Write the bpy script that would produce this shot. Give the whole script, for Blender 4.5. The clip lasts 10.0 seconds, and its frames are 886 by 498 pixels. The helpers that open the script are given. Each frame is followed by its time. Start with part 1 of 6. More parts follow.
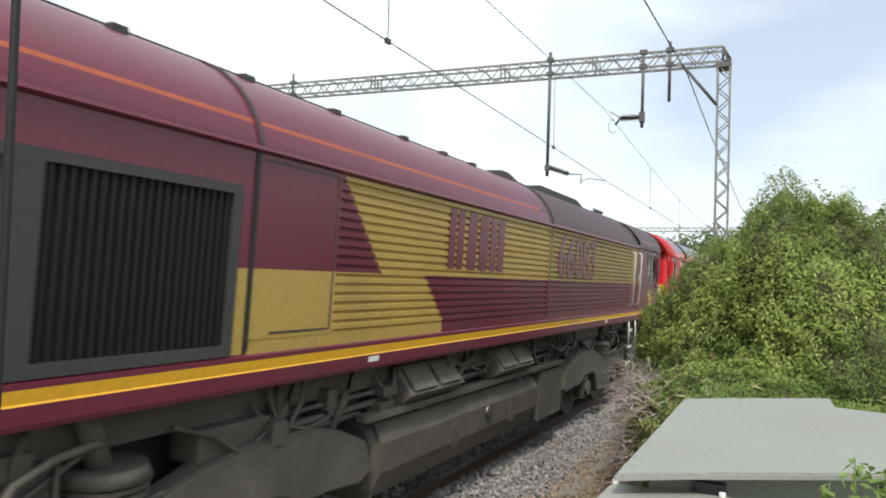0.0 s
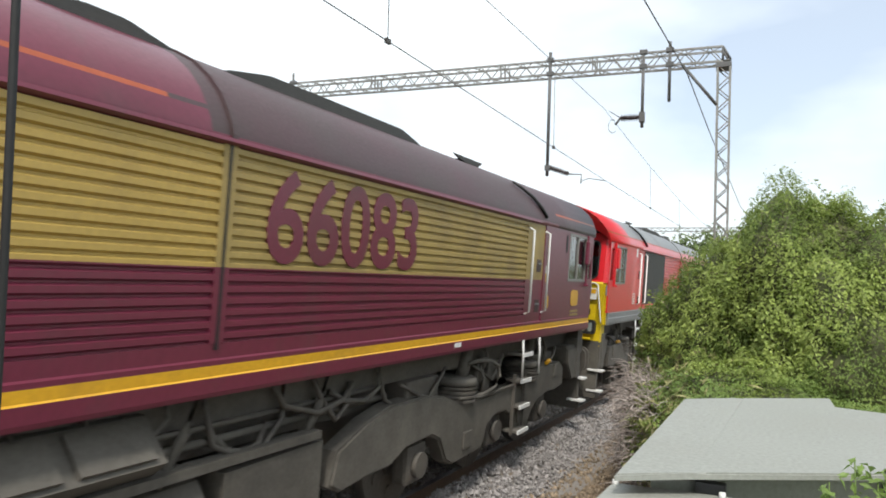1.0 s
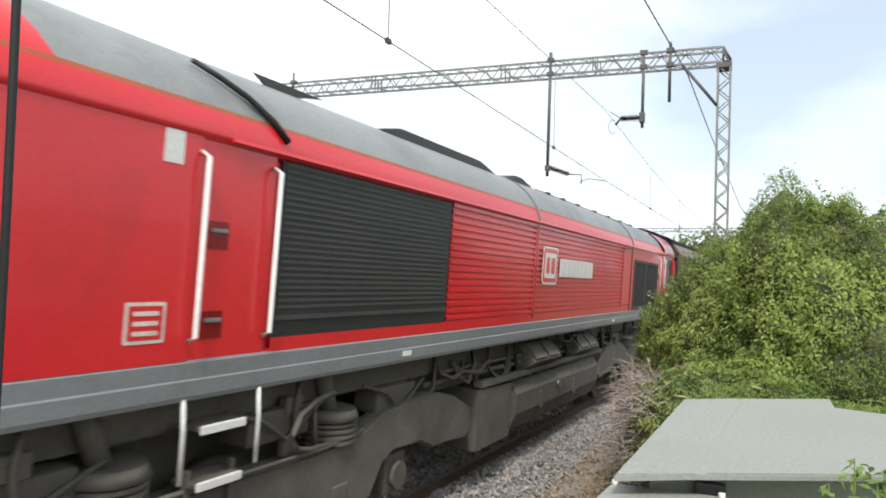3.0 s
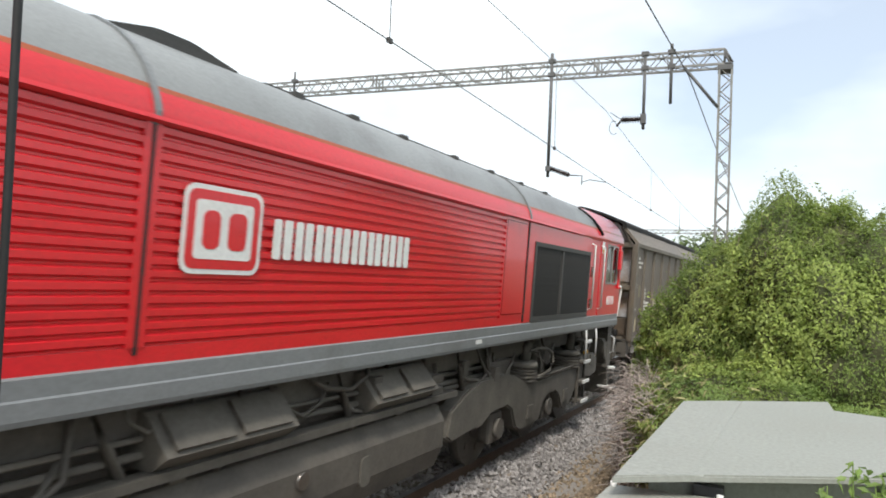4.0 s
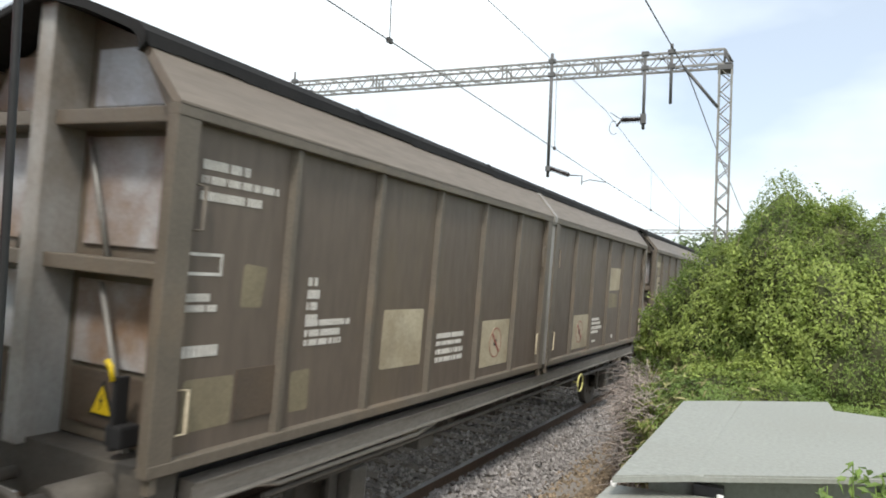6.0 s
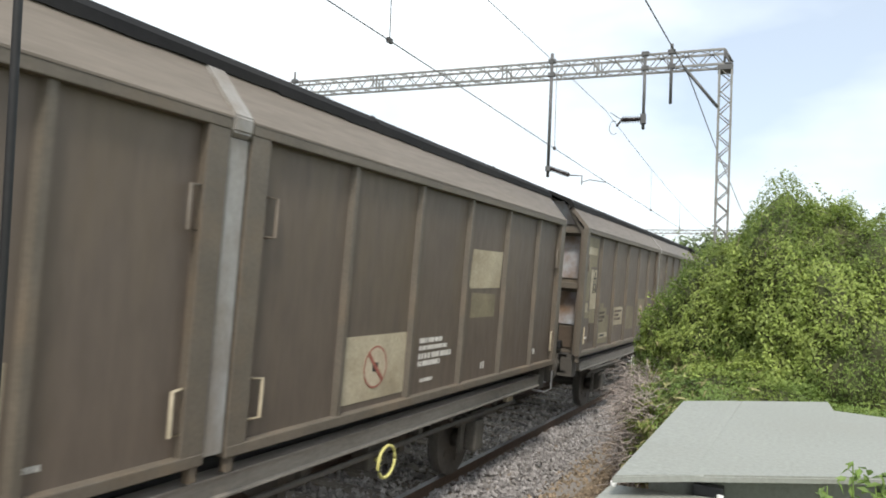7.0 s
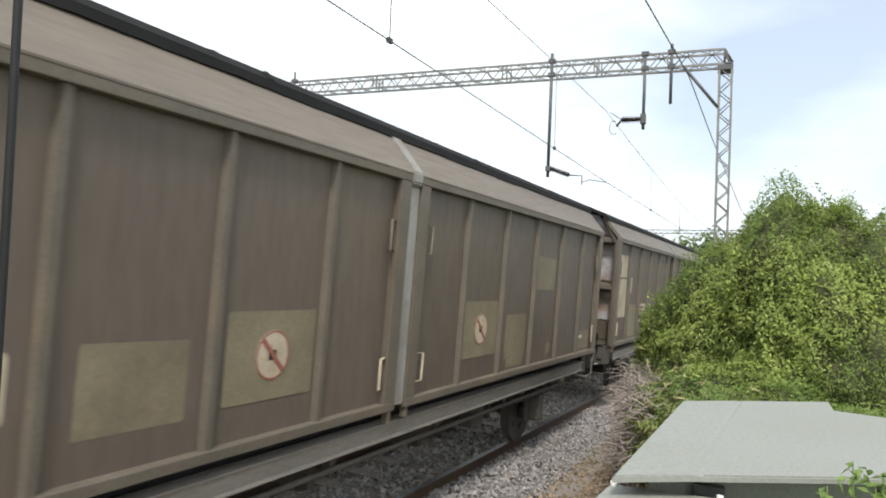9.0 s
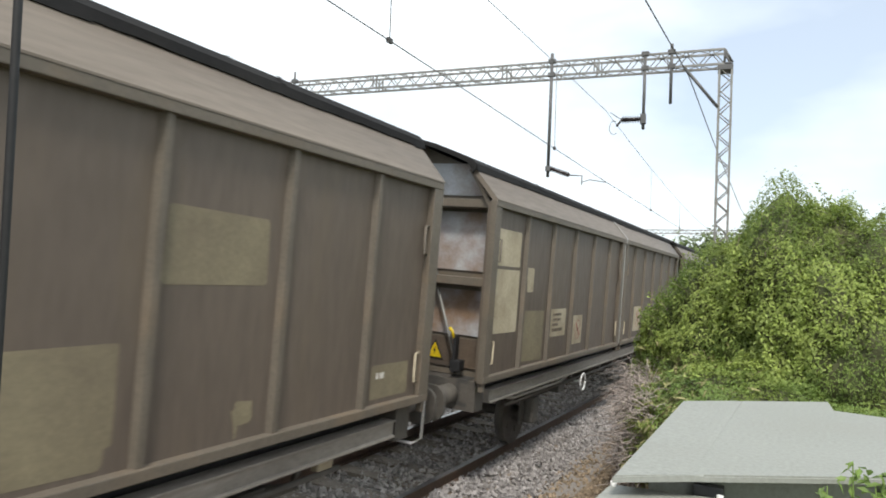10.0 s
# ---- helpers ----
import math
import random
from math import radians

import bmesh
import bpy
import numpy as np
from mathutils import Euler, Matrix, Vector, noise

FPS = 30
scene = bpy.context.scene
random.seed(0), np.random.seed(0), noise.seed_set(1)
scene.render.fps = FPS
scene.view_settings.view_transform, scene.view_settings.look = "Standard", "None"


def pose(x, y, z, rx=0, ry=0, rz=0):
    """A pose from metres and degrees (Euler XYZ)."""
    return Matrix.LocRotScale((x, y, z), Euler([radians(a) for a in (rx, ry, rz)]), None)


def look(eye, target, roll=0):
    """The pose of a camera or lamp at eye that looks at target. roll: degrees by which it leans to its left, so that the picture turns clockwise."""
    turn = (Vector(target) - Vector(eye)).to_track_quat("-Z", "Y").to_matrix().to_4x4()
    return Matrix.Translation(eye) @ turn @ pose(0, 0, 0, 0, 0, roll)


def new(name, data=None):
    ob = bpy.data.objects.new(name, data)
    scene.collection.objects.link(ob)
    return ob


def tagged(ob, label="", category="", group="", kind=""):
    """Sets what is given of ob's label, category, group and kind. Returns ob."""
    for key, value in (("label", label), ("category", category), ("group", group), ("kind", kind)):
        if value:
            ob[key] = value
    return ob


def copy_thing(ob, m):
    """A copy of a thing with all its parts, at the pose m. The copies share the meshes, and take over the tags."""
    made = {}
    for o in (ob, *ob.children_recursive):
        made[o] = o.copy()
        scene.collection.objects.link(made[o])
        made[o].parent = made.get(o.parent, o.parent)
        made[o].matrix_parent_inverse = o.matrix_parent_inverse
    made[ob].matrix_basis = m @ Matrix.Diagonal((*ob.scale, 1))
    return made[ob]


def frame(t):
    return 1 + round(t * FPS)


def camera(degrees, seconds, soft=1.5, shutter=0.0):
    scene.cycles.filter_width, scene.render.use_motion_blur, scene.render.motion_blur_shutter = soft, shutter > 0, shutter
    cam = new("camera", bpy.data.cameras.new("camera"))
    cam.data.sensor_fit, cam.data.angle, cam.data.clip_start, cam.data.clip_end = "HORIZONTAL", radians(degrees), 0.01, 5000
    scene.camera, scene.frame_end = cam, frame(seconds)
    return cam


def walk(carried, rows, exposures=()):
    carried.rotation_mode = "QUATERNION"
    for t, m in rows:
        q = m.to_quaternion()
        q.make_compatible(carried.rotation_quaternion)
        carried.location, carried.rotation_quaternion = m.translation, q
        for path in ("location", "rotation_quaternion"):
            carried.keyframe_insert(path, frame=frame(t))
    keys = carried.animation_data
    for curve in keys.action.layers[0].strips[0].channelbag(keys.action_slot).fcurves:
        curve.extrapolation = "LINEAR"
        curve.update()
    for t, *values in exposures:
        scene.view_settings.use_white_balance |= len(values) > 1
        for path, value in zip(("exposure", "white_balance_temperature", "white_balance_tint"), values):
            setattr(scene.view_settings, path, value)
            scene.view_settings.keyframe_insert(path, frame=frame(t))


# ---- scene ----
cam = camera(64.6, 10.0, soft=1.8, shutter=0.15)
EYE = Vector((0.0, 0.0, 2.4))
YAW, PITCH = radians(27.045), radians(2.327)
AIM = EYE + Vector((-math.sin(YAW) * math.cos(PITCH), math.cos(YAW) * math.cos(PITCH), math.sin(PITCH)))
walk(cam, [(0.0, look(EYE, AIM, 2.06)), (2.7, look(EYE, AIM, 2.06)), (3.8, look(EYE, AIM, 2.58)), (10.0, look(EYE, AIM, 2.58))],
     exposures=[(0.0, 0.25), (0.5, 0.27), (1.5, 0.41), (2.5, 0.40), (4.0, 0.37), (10.0, 0.38)])

TRACK_X = -4.62      # track centre line
CANT = 2.4           # degrees by which the track leans to the near side
SPEED = 6.36         # m/s, train runs towards -y

# ---- world and sun ----
SUN_EL, SUN_AZ = radians(54), radians(155)   # azimuth clockwise from +y
world = bpy.data.worlds.new("sky")
scene.world = world
world.use_nodes = True
wn, wl = world.node_tree.nodes, world.node_tree.links
wn.clear()
w_out, w_bg = wn.new("ShaderNodeOutputWorld"), wn.new("ShaderNodeBackground")
w_sky = wn.new("ShaderNodeTexSky")
w_sky.sky_type, w_sky.sun_disc = "NISHITA", False
w_sky.sun_elevation, w_sky.sun_rotation = SUN_EL, SUN_AZ
w_sky.air_density, w_sky.dust_density = 1.0, 3.0
w_tc, w_map = wn.new("ShaderNodeTexCoord"), wn.new("ShaderNodeMapping")
w_map.inputs["Scale"].default_value = (2.2, 2.2, 5.0)
w_map.inputs["Rotation"].default_value = (0, 0, radians(-42))
w_no = wn.new("ShaderNodeTexNoise")
w_no.inputs["Scale"].default_value, w_no.inputs["Detail"].default_value = 1.1, 5.0
w_no.inputs["Roughness"].default_value = 0.45
w_rp = wn.new("ShaderNodeValToRGB")
w_rp.color_ramp.elements[0].position, w_rp.color_ramp.elements[0].color = 0.33, (0.40, 0.40, 0.40, 1)
w_rp.color_ramp.elements[1].position, w_rp.color_ramp.elements[1].color = 0.60, (1, 1, 1, 1)
w_mix = wn.new("ShaderNodeMixRGB")
w_mix.inputs[2].default_value = (6.35, 6.85, 7.15, 1)
wl.new(w_tc.outputs["Generated"], w_map.inputs[0])
wl.new(w_map.outputs[0], w_no.inputs["Vector"])
wl.new(w_no.outputs["Fac"], w_rp.inputs[0])
wl.new(w_rp.outputs[0], w_mix.inputs[0])
wl.new(w_sky.outputs[0], w_mix.inputs[1])
wl.new(w_mix.outputs[0], w_bg.inputs[0])
w_bg.inputs[1].default_value = 0.15
wl.new(w_bg.outputs[0], w_out.inputs[0])

sun = new("sun", bpy.data.lights.new("sun", "SUN"))
sun.data.energy, sun.data.angle, sun.data.color = 2.5, radians(9), (1.0, 0.95, 0.87)
sun_dir = Vector((math.sin(SUN_AZ) * math.cos(SUN_EL), math.cos(SUN_AZ) * math.cos(SUN_EL), math.sin(SUN_EL)))
sun.matrix_world = look(sun_dir * 50, (0, 0, 0))


# ---- materials ----
def material(name, base, second=None, rough=0.5, metal=0.0, scale=3.0, spread=0.5, grain=40.0, bump=0.0,
             dirt=None, dirt_amount=0.0, dirt_scale=1.2, stretch=(1, 1, 1), island=0.0, obj_random=0.0, spec=0.5, coat=0.0,
             trans=0.0, glow_through=0.0):
    m = bpy.data.materials.new(name)
    m.use_nodes = True
    n, l = m.node_tree.nodes, m.node_tree.links
    b = n["Principled BSDF"]
    b.inputs["Metallic"].default_value = metal
    b.inputs["Specular IOR Level"].default_value = spec
    b.inputs["Coat Weight"].default_value = coat
    b.inputs["Transmission Weight"].default_value = trans
    tc, mp = n.new("ShaderNodeTexCoord"), n.new("ShaderNodeMapping")
    mp.inputs["Scale"].default_value = stretch
    l.new(tc.outputs["Object"], mp.inputs[0])

    def tex(sc, detail=5.0, ro=0.6):
        t = n.new("ShaderNodeTexNoise")
        t.inputs["Scale"].default_value, t.inputs["Detail"].default_value, t.inputs["Roughness"].default_value = sc, detail, ro
        l.new(mp.outputs[0], t.inputs["Vector"])
        return t.outputs["Fac"]

    def ramp(src, a, c):
        r = n.new("ShaderNodeMapRange")
        r.inputs["From Min"].default_value, r.inputs["From Max"].default_value = a, c
        l.new(src, r.inputs["Value"])
        return r.outputs[0]

    def blend(fac, one, two, mode="MIX"):
        x = n.new("ShaderNodeMixRGB")
        x.blend_type = mode
        for i, v in ((0, fac), (1, one), (2, two)):
            if isinstance(v, (int, float)):
                x.inputs[i].default_value = v
            elif isinstance(v, tuple):
                x.inputs[i].default_value = (*v, 1)
            else:
                l.new(v, x.inputs[i])
        return x.outputs[0]

    second = second or tuple(c * 0.75 for c in base)
    col = blend(ramp(tex(scale), 0.5 - spread / 2, 0.5 + spread / 2), base, second)
    fine = tex(grain, 3.0)
    col = blend(ramp(fine, 0.35, 0.75), col, blend(1.0, col, (0.8, 0.8, 0.8), "MULTIPLY"))
    if dirt:
        d1 = ramp(tex(dirt_scale, 8.0, 0.65), 0.62 - dirt_amount * 0.4, 0.75)
        mm = n.new("ShaderNodeMath")
        mm.operation = "MULTIPLY"
        mm.inputs[1].default_value = min(1.0, 0.3 + dirt_amount)
        l.new(d1, mm.inputs[0])
        col = blend(mm.outputs[0], col, dirt)
    if island:
        g = n.new("ShaderNodeNewGeometry")
        col = blend(1.0, col, blend(g.outputs["Random Per Island"], (1 - island,) * 3, (1 + island * 0.6,) * 3), "MULTIPLY")
    if obj_random:
        g = n.new("ShaderNodeObjectInfo")
        col = blend(1.0, col, blend(g.outputs["Random"], (1 - obj_random,) * 3, (1 + obj_random * 0.6,) * 3), "MULTIPLY")
    l.new(col, b.inputs["Base Color"])
    r = n.new("ShaderNodeMapRange")
    r.inputs["To Min"].default_value, r.inputs["To Max"].default_value = max(0.02, rough - 0.08), min(1.0, rough + 0.1)
    l.new(fine, r.inputs["Value"])
    l.new(r.outputs[0], b.inputs["Roughness"])
    if bump:
        bp = n.new("ShaderNodeBump")
        bp.inputs["Strength"].default_value, bp.inputs["Distance"].default_value = bump, 0.01
        l.new(fine, bp.inputs["Height"])
        l.new(bp.outputs[0], b.inputs["Normal"])
    if glow_through:
        # thin leaves let light pass to their shaded side
        tr, mx = n.new("ShaderNodeBsdfTranslucent"), n.new("ShaderNodeMixShader")
        l.new(col, tr.inputs["Color"])
        mx.inputs[0].default_value = glow_through
        l.new(b.outputs[0], mx.inputs[1])
        l.new(tr.outputs[0], mx.inputs[2])
        l.new(mx.outputs[0], n["Material Output"].inputs["Surface"])
    return m


GRIME = (0.055, 0.045, 0.038)
M = {
    "maroon": material("maroon_paint", (0.158, 0.026, 0.050), (0.135, 0.023, 0.043), 0.32, scale=0.8, dirt=(0.09, 0.05, 0.05), dirt_amount=0.2, stretch=(1, 1, .5), bump=.05),
    "maroon_grime": material("maroon_grime_and_recess_shade", (0.08, 0.035, 0.042), (0.06, 0.04, 0.042), 0.5, scale=0.9, dirt=GRIME, dirt_amount=0.4, bump=.05),
    "gold": material("faded_yellow_paint", (0.47, 0.325, 0.085), (0.41, 0.28, 0.075), 0.42, scale=0.9, dirt=(0.25, 0.17, 0.06), dirt_amount=0.2, stretch=(1, 1, .5), bump=.05),
    "gold_grime": material("grimy_yellow_paint", (0.41, 0.295, 0.09), (0.31, 0.225, 0.075), 0.5, scale=0.7, dirt=(0.13, 0.09, 0.05), dirt_amount=0.35, bump=.05),
    "stripe": material("yellow_stripe_paint", (0.66, 0.36, 0.015), (0.6, 0.32, 0.02), 0.4, scale=1.5, dirt=(0.2, 0.12, 0.04), dirt_amount=0.15),
    "yellow": material("warning_yellow_paint", (0.66, 0.48, 0.008), (0.58, 0.42, 0.01), 0.4, scale=1.2, dirt=(0.3, 0.2, 0.03), dirt_amount=0.2),
    "orange": material("orange_line_paint", (0.42, 0.09, 0.03), rough=0.45),
    "red": material("traffic_red_paint", (0.68, 0.020, 0.029), (0.60, 0.018, 0.025), 0.30, scale=0.7, dirt=(0.3, 0.02, 0.02), dirt_amount=0.15, bump=.05, coat=.3),
    "grey": material("grey_solebar_paint", (0.21, 0.22, 0.225), (0.17, 0.18, 0.185), 0.42, scale=1.0, dirt=(0.1, 0.095, 0.09), dirt_amount=0.25),
    "roof_grey": material("grey_roof_paint", (0.27, 0.28, 0.28), (0.20, 0.21, 0.21), 0.45, scale=0.8, dirt=(0.09, 0.08, 0.075), dirt_amount=0.3),
    "black": material("black_paint_and_opening_shade", (0.012, 0.012, 0.0125), (0.018, 0.018, 0.018), 0.55, scale=2.0, dirt=(0.03, 0.026, 0.024), dirt_amount=0.25),
    "frame": material("dark_grey_paint_and_gap_shade", (0.04, 0.041, 0.04), (0.055, 0.052, 0.048), 0.6, scale=2.0),
    "under": material("underframe_grime", (0.072, 0.065, 0.056), (0.11, 0.098, 0.082), 0.75, scale=2.5, spread=.35, grain=30, bump=.3, dirt=(0.12, 0.105, 0.085), dirt_amount=0.25),
    "under_light": material("dusty_underframe_grime", (0.135, 0.124, 0.104), (0.08, 0.073, 0.061), 0.8, scale=2.0, spread=.35, grain=30, bump=.3, dirt=(0.05, 0.045, 0.04), dirt_amount=0.4),
    "steel": material("worn_steel", (0.32, 0.31, 0.3), (0.2, 0.18, 0.16), 0.35, metal=.8, scale=4),
    "rail": material("rusty_rail", (0.12, 0.075, 0.05), (0.08, 0.055, 0.04), 0.7, scale=5, bump=.2),
    "white": material("white_paint", (0.78, 0.78, 0.76), (0.68, 0.68, 0.66), 0.45, scale=3, dirt=(0.35, 0.33, 0.3), dirt_amount=.1),
    "rubber": material("black_rubber_and_gap_shade", (0.015, 0.015, 0.016), rough=0.6),
    "glass_pale": material("dusty_cab_glass", (0.30, 0.34, 0.33), (0.2, 0.24, 0.23), 0.08, spec=.8, scale=1.5),
    "lens": material("lamp_lens", (0.7, 0.7, 0.66), (0.6, 0.6, 0.55), 0.1, scale=10),
    "lamp_red": material("dark_red_lens_and_shade", (0.25, 0.01, 0.015), rough=0.15),
    "van": material("brown_van_paint", (0.135, 0.106, 0.082), (0.105, 0.083, 0.066), 0.55, scale=0.8, spread=.5, grain=12, dirt=(0.15, 0.115, 0.07), dirt_amount=0.25, stretch=(1, 1, .22), bump=.03, obj_random=.12),
    "van_post": material("faded_van_post_paint", (0.155, 0.131, 0.102), (0.115, 0.098, 0.076), 0.55, scale=2.0, spread=.4, dirt=(0.2, 0.14, 0.085), dirt_amount=0.3, bump=.1),
    "van_cant": material("faded_van_roof_edge", (0.19, 0.158, 0.124), (0.145, 0.12, 0.095), 0.55, scale=1.0, spread=.4, dirt=(0.11, 0.085, 0.066), dirt_amount=0.3, bump=.03, stretch=(1, .12, 1), grain=20),
    "van_roof": material("bitumen_van_roof", (0.014, 0.014, 0.015), (0.024, 0.023, 0.022), 0.75, scale=1.5, bump=.2, spec=.15),
    "van_end": material("weathered_silver_van_end", (0.50, 0.53, 0.57), (0.28, 0.20, 0.14), 0.42, scale=1.3, spread=.22, dirt=(0.15, 0.085, 0.05), dirt_amount=0.55),
    "van_silver": material("tarnished_post_paint", (0.37, 0.37, 0.36), (0.22, 0.19, 0.155), 0.5, scale=1.6, spread=.3, stretch=(1, 1, .6), dirt=(0.13, 0.09, 0.06), dirt_amount=.35),
    "van_rust": material("rust_stained_panel", (0.11, 0.08, 0.055), (0.065, 0.052, 0.042), 0.6, scale=1.4, spread=.3, dirt=(0.22, 0.17, 0.12), dirt_amount=.2),
    "sign_cream": material("grimy_cream_sign_paint", (0.56, 0.48, 0.36), (0.42, 0.34, 0.23), 0.6, scale=5, spread=.4, dirt=(0.2, 0.14, 0.09), dirt_amount=.3),
    "patch": material("faded_cream_paint", (0.50, 0.44, 0.32), (0.36, 0.30, 0.20), 0.6, scale=2.5, spread=.4, dirt=(0.13, 0.10, 0.065), dirt_amount=.35),
    "patch_dim": material("rubbed_olive_paint", (0.25, 0.215, 0.135), (0.185, 0.155, 0.10), 0.6, scale=2.5, spread=.4, dirt=(0.11, 0.085, 0.06), dirt_amount=.4),
    "letter": material("chalky_letter_paint", (0.68, 0.66, 0.61), (0.5, 0.48, 0.43), 0.6, scale=8),
    "ballast": material("granite_ballast", (0.36, 0.34, 0.33), (0.24, 0.225, 0.215), 0.85, scale=6, island=.45, bump=.2, grain=60),
    "cess": material("brown_gravel", (0.36, 0.285, 0.20), (0.25, 0.19, 0.13), 0.9, scale=6, island=.5, bump=.2, grain=60),
    "oily": material("oily_ballast", (0.50, 0.46, 0.42), (0.32, 0.29, 0.26), 0.8, scale=6, island=.45, grain=60),
    "soil": material("dry_soil", (0.25, 0.195, 0.135), (0.17, 0.13, 0.09), 0.95, scale=2, bump=.5, grain=25),
    "bed": material("ballast_bed", (0.30, 0.28, 0.255), (0.18, 0.165, 0.15), 0.95, scale=18, bump=.8, grain=40),
    "sleeper": material("weathered_sleeper", (0.26, 0.215, 0.165), (0.18, 0.15, 0.115), 0.85, scale=3, bump=.2, dirt=(0.09, 0.07, 0.055), dirt_amount=.35),
    "galv": material("galvanised_steel", (0.30, 0.30, 0.285), (0.22, 0.215, 0.2), 0.55, metal=.3, scale=4, dirt=(0.14, 0.12, 0.1), dirt_amount=.25),
    "galv_dark": material("weathered_steel_tube", (0.14, 0.14, 0.14), (0.10, 0.10, 0.1), 0.55, metal=.3, scale=4),
    "wire": material("copper_wire", (0.10, 0.095, 0.09), rough=0.5, metal=.4),
    "insulator": material("brown_insulator", (0.045, 0.035, 0.033), rough=0.25),
    "lid": material("grey_green_cabinet_paint", (0.29, 0.30, 0.27), (0.265, 0.275, 0.245), 0.6, scale=1.2, grain=60, dirt=(0.26, 0.26, 0.23), dirt_amount=.15, bump=.05),
    "leaf": material("bramble_leaf", (0.25, 0.32, 0.07), (0.15, 0.23, 0.045), 0.6, scale=1.6, spread=.35, island=.3, grain=30, glow_through=.35),
    "leaf_bright": material("young_leaf", (0.39, 0.47, 0.12), (0.29, 0.38, 0.085), 0.55, scale=1.5, island=.3, grain=30, glow_through=.35),
    # dark colour of the bush core, painting the shade of its hollows
    "leaf_dark": material("painted_hollow_shade", (0.07, 0.085, 0.03), (0.10, 0.10, 0.045), 0.8, scale=3),
    "leaf_grass": material("nettle_leaf", (0.25, 0.36, 0.095), (0.19, 0.29, 0.07), 0.55, scale=1.5, island=.3, grain=30, glow_through=.35),
    "straw": material("dry_grass_blade", (0.36, 0.32, 0.16), (0.25, 0.25, 0.10), 0.8, scale=2, island=.5),
    "dead_stem": material("bleached_stem", (0.46, 0.40, 0.36), (0.33, 0.28, 0.25), 0.9, scale=4, island=.4),
    "twig": material("dry_twig", (0.34, 0.28, 0.22), (0.22, 0.18, 0.14), 0.9, scale=4, island=.3),
    "tree": material("far_foliage", (0.16, 0.22, 0.075), (0.11, 0.16, 0.05), 0.7, scale=.3, island=.4),
    "sign_red": material("faded_sign_red", (0.34, 0.10, 0.075), (0.28, 0.10, 0.07), 0.6, scale=5),
    "pane": material("cab_window_glass", (0.72, 0.80, 0.77), (0.6, 0.68, 0.66), 0.05, scale=.8, trans=1.0),
    "dust": material("dusty_glass_film", (0.74, 0.77, 0.77), (0.62, 0.65, 0.65), 0.35, scale=2.0, grain=15),
    "wheel_yellow": material("pale_yellow_paint", (0.68, 0.64, 0.22), (0.58, 0.54, 0.2), 0.5, scale=6),
    "cab_trim": material("grey_cab_trim", (0.20, 0.21, 0.20), (0.15, 0.155, 0.15), 0.7, scale=2),
    # door rail colour lightened so that it looks lit below the doors
    "rail_dust": material("lit_rail_and_pipe_tone", (0.33, 0.30, 0.26), (0.22, 0.195, 0.165), 0.7, scale=2.5, bump=.2, stretch=(1, .3, 1), dirt=(0.08, 0.07, 0.06), dirt_amount=.3),
    "grass": material("rough_grass", (0.07, 0.10, 0.03), (0.11, 0.105, 0.045), 0.9, scale=.5, bump=.5, grain=12),
}

M["dust"].node_tree.nodes["Principled BSDF"].inputs["Alpha"].default_value = 0.62


# ---- mesh helpers ----
def box(bm, x0, x1, y0, y1, z0, z1, bevel=0.0):
    vs = [bm.verts.new((x, y, z)) for x in (x0, x1) for y in (y0, y1) for z in (z0, z1)]
    fs = [bm.faces.new([vs[i] for i in q]) for q in ((0, 1, 3, 2), (4, 6, 7, 5), (0, 4, 5, 1), (2, 3, 7, 6), (0, 2, 6, 4), (1, 5, 7, 3))]
    if bevel:
        es = list({e for f in fs for e in f.edges})
        bmesh.ops.bevel(bm, geom=es, offset=bevel, segments=2, affect="EDGES", profile=0.6)
    return vs


def prism(bm, outline, a, b, axis, cap=True, closed=True):
    """Sweeps an outline of pairs along an axis: 'y' takes (x, z), 'x' takes (y, z), 'z' takes (x, y)."""
    def at(p, k):
        return {"y": (p[0], k, p[1]), "x": (k, p[0], p[1]), "z": (p[0], p[1], k)}[axis]
    v0, v1 = [bm.verts.new(at(p, a)) for p in outline], [bm.verts.new(at(p, b)) for p in outline]
    n = len(outline)
    fs = []
    for i in range(n if closed else n - 1):
        j = (i + 1) % n
        fs.append(bm.faces.new((v0[i], v0[j], v1[j], v1[i])))
    if cap and closed:
        fs += [bm.faces.new(v0[::-1]), bm.faces.new(v1)]
    bmesh.ops.recalc_face_normals(bm, faces=fs)
    return fs


def tube(bm, points, r, seg=8, r2=None):
    """A round bar through points, capped."""
    pts = [Vector(p) for p in points]
    rings = []
    for i, p in enumerate(pts):
        d = (pts[min(i + 1, len(pts) - 1)] - pts[max(i - 1, 0)]).normalized()
        u = d.orthogonal().normalized() if abs(d.z) > 0.9 else d.cross(Vector((0, 0, 1))).normalized()
        v = d.cross(u)
        rr = r if r2 is None else r + (r2 - r) * i / (len(pts) - 1)
        rings.append([bm.verts.new(p + (u * math.cos(a) + v * math.sin(a)) * rr) for a in (2 * math.pi * k / seg for k in range(seg))])
    for a, b in zip(rings, rings[1:]):
        for k in range(seg):
            f = bm.faces.new((a[k], a[(k + 1) % seg], b[(k + 1) % seg], b[k]))
            f.smooth = True
    bm.faces.new(rings[0][::-1]), bm.faces.new(rings[-1])


def disc_x(bm, x0, x1, y, z, r, seg=24, r2=None):
    """A drum whose axis lies along x."""
    tube(bm, [(x0, y, z), (x1, y, z)], r, seg, r2)


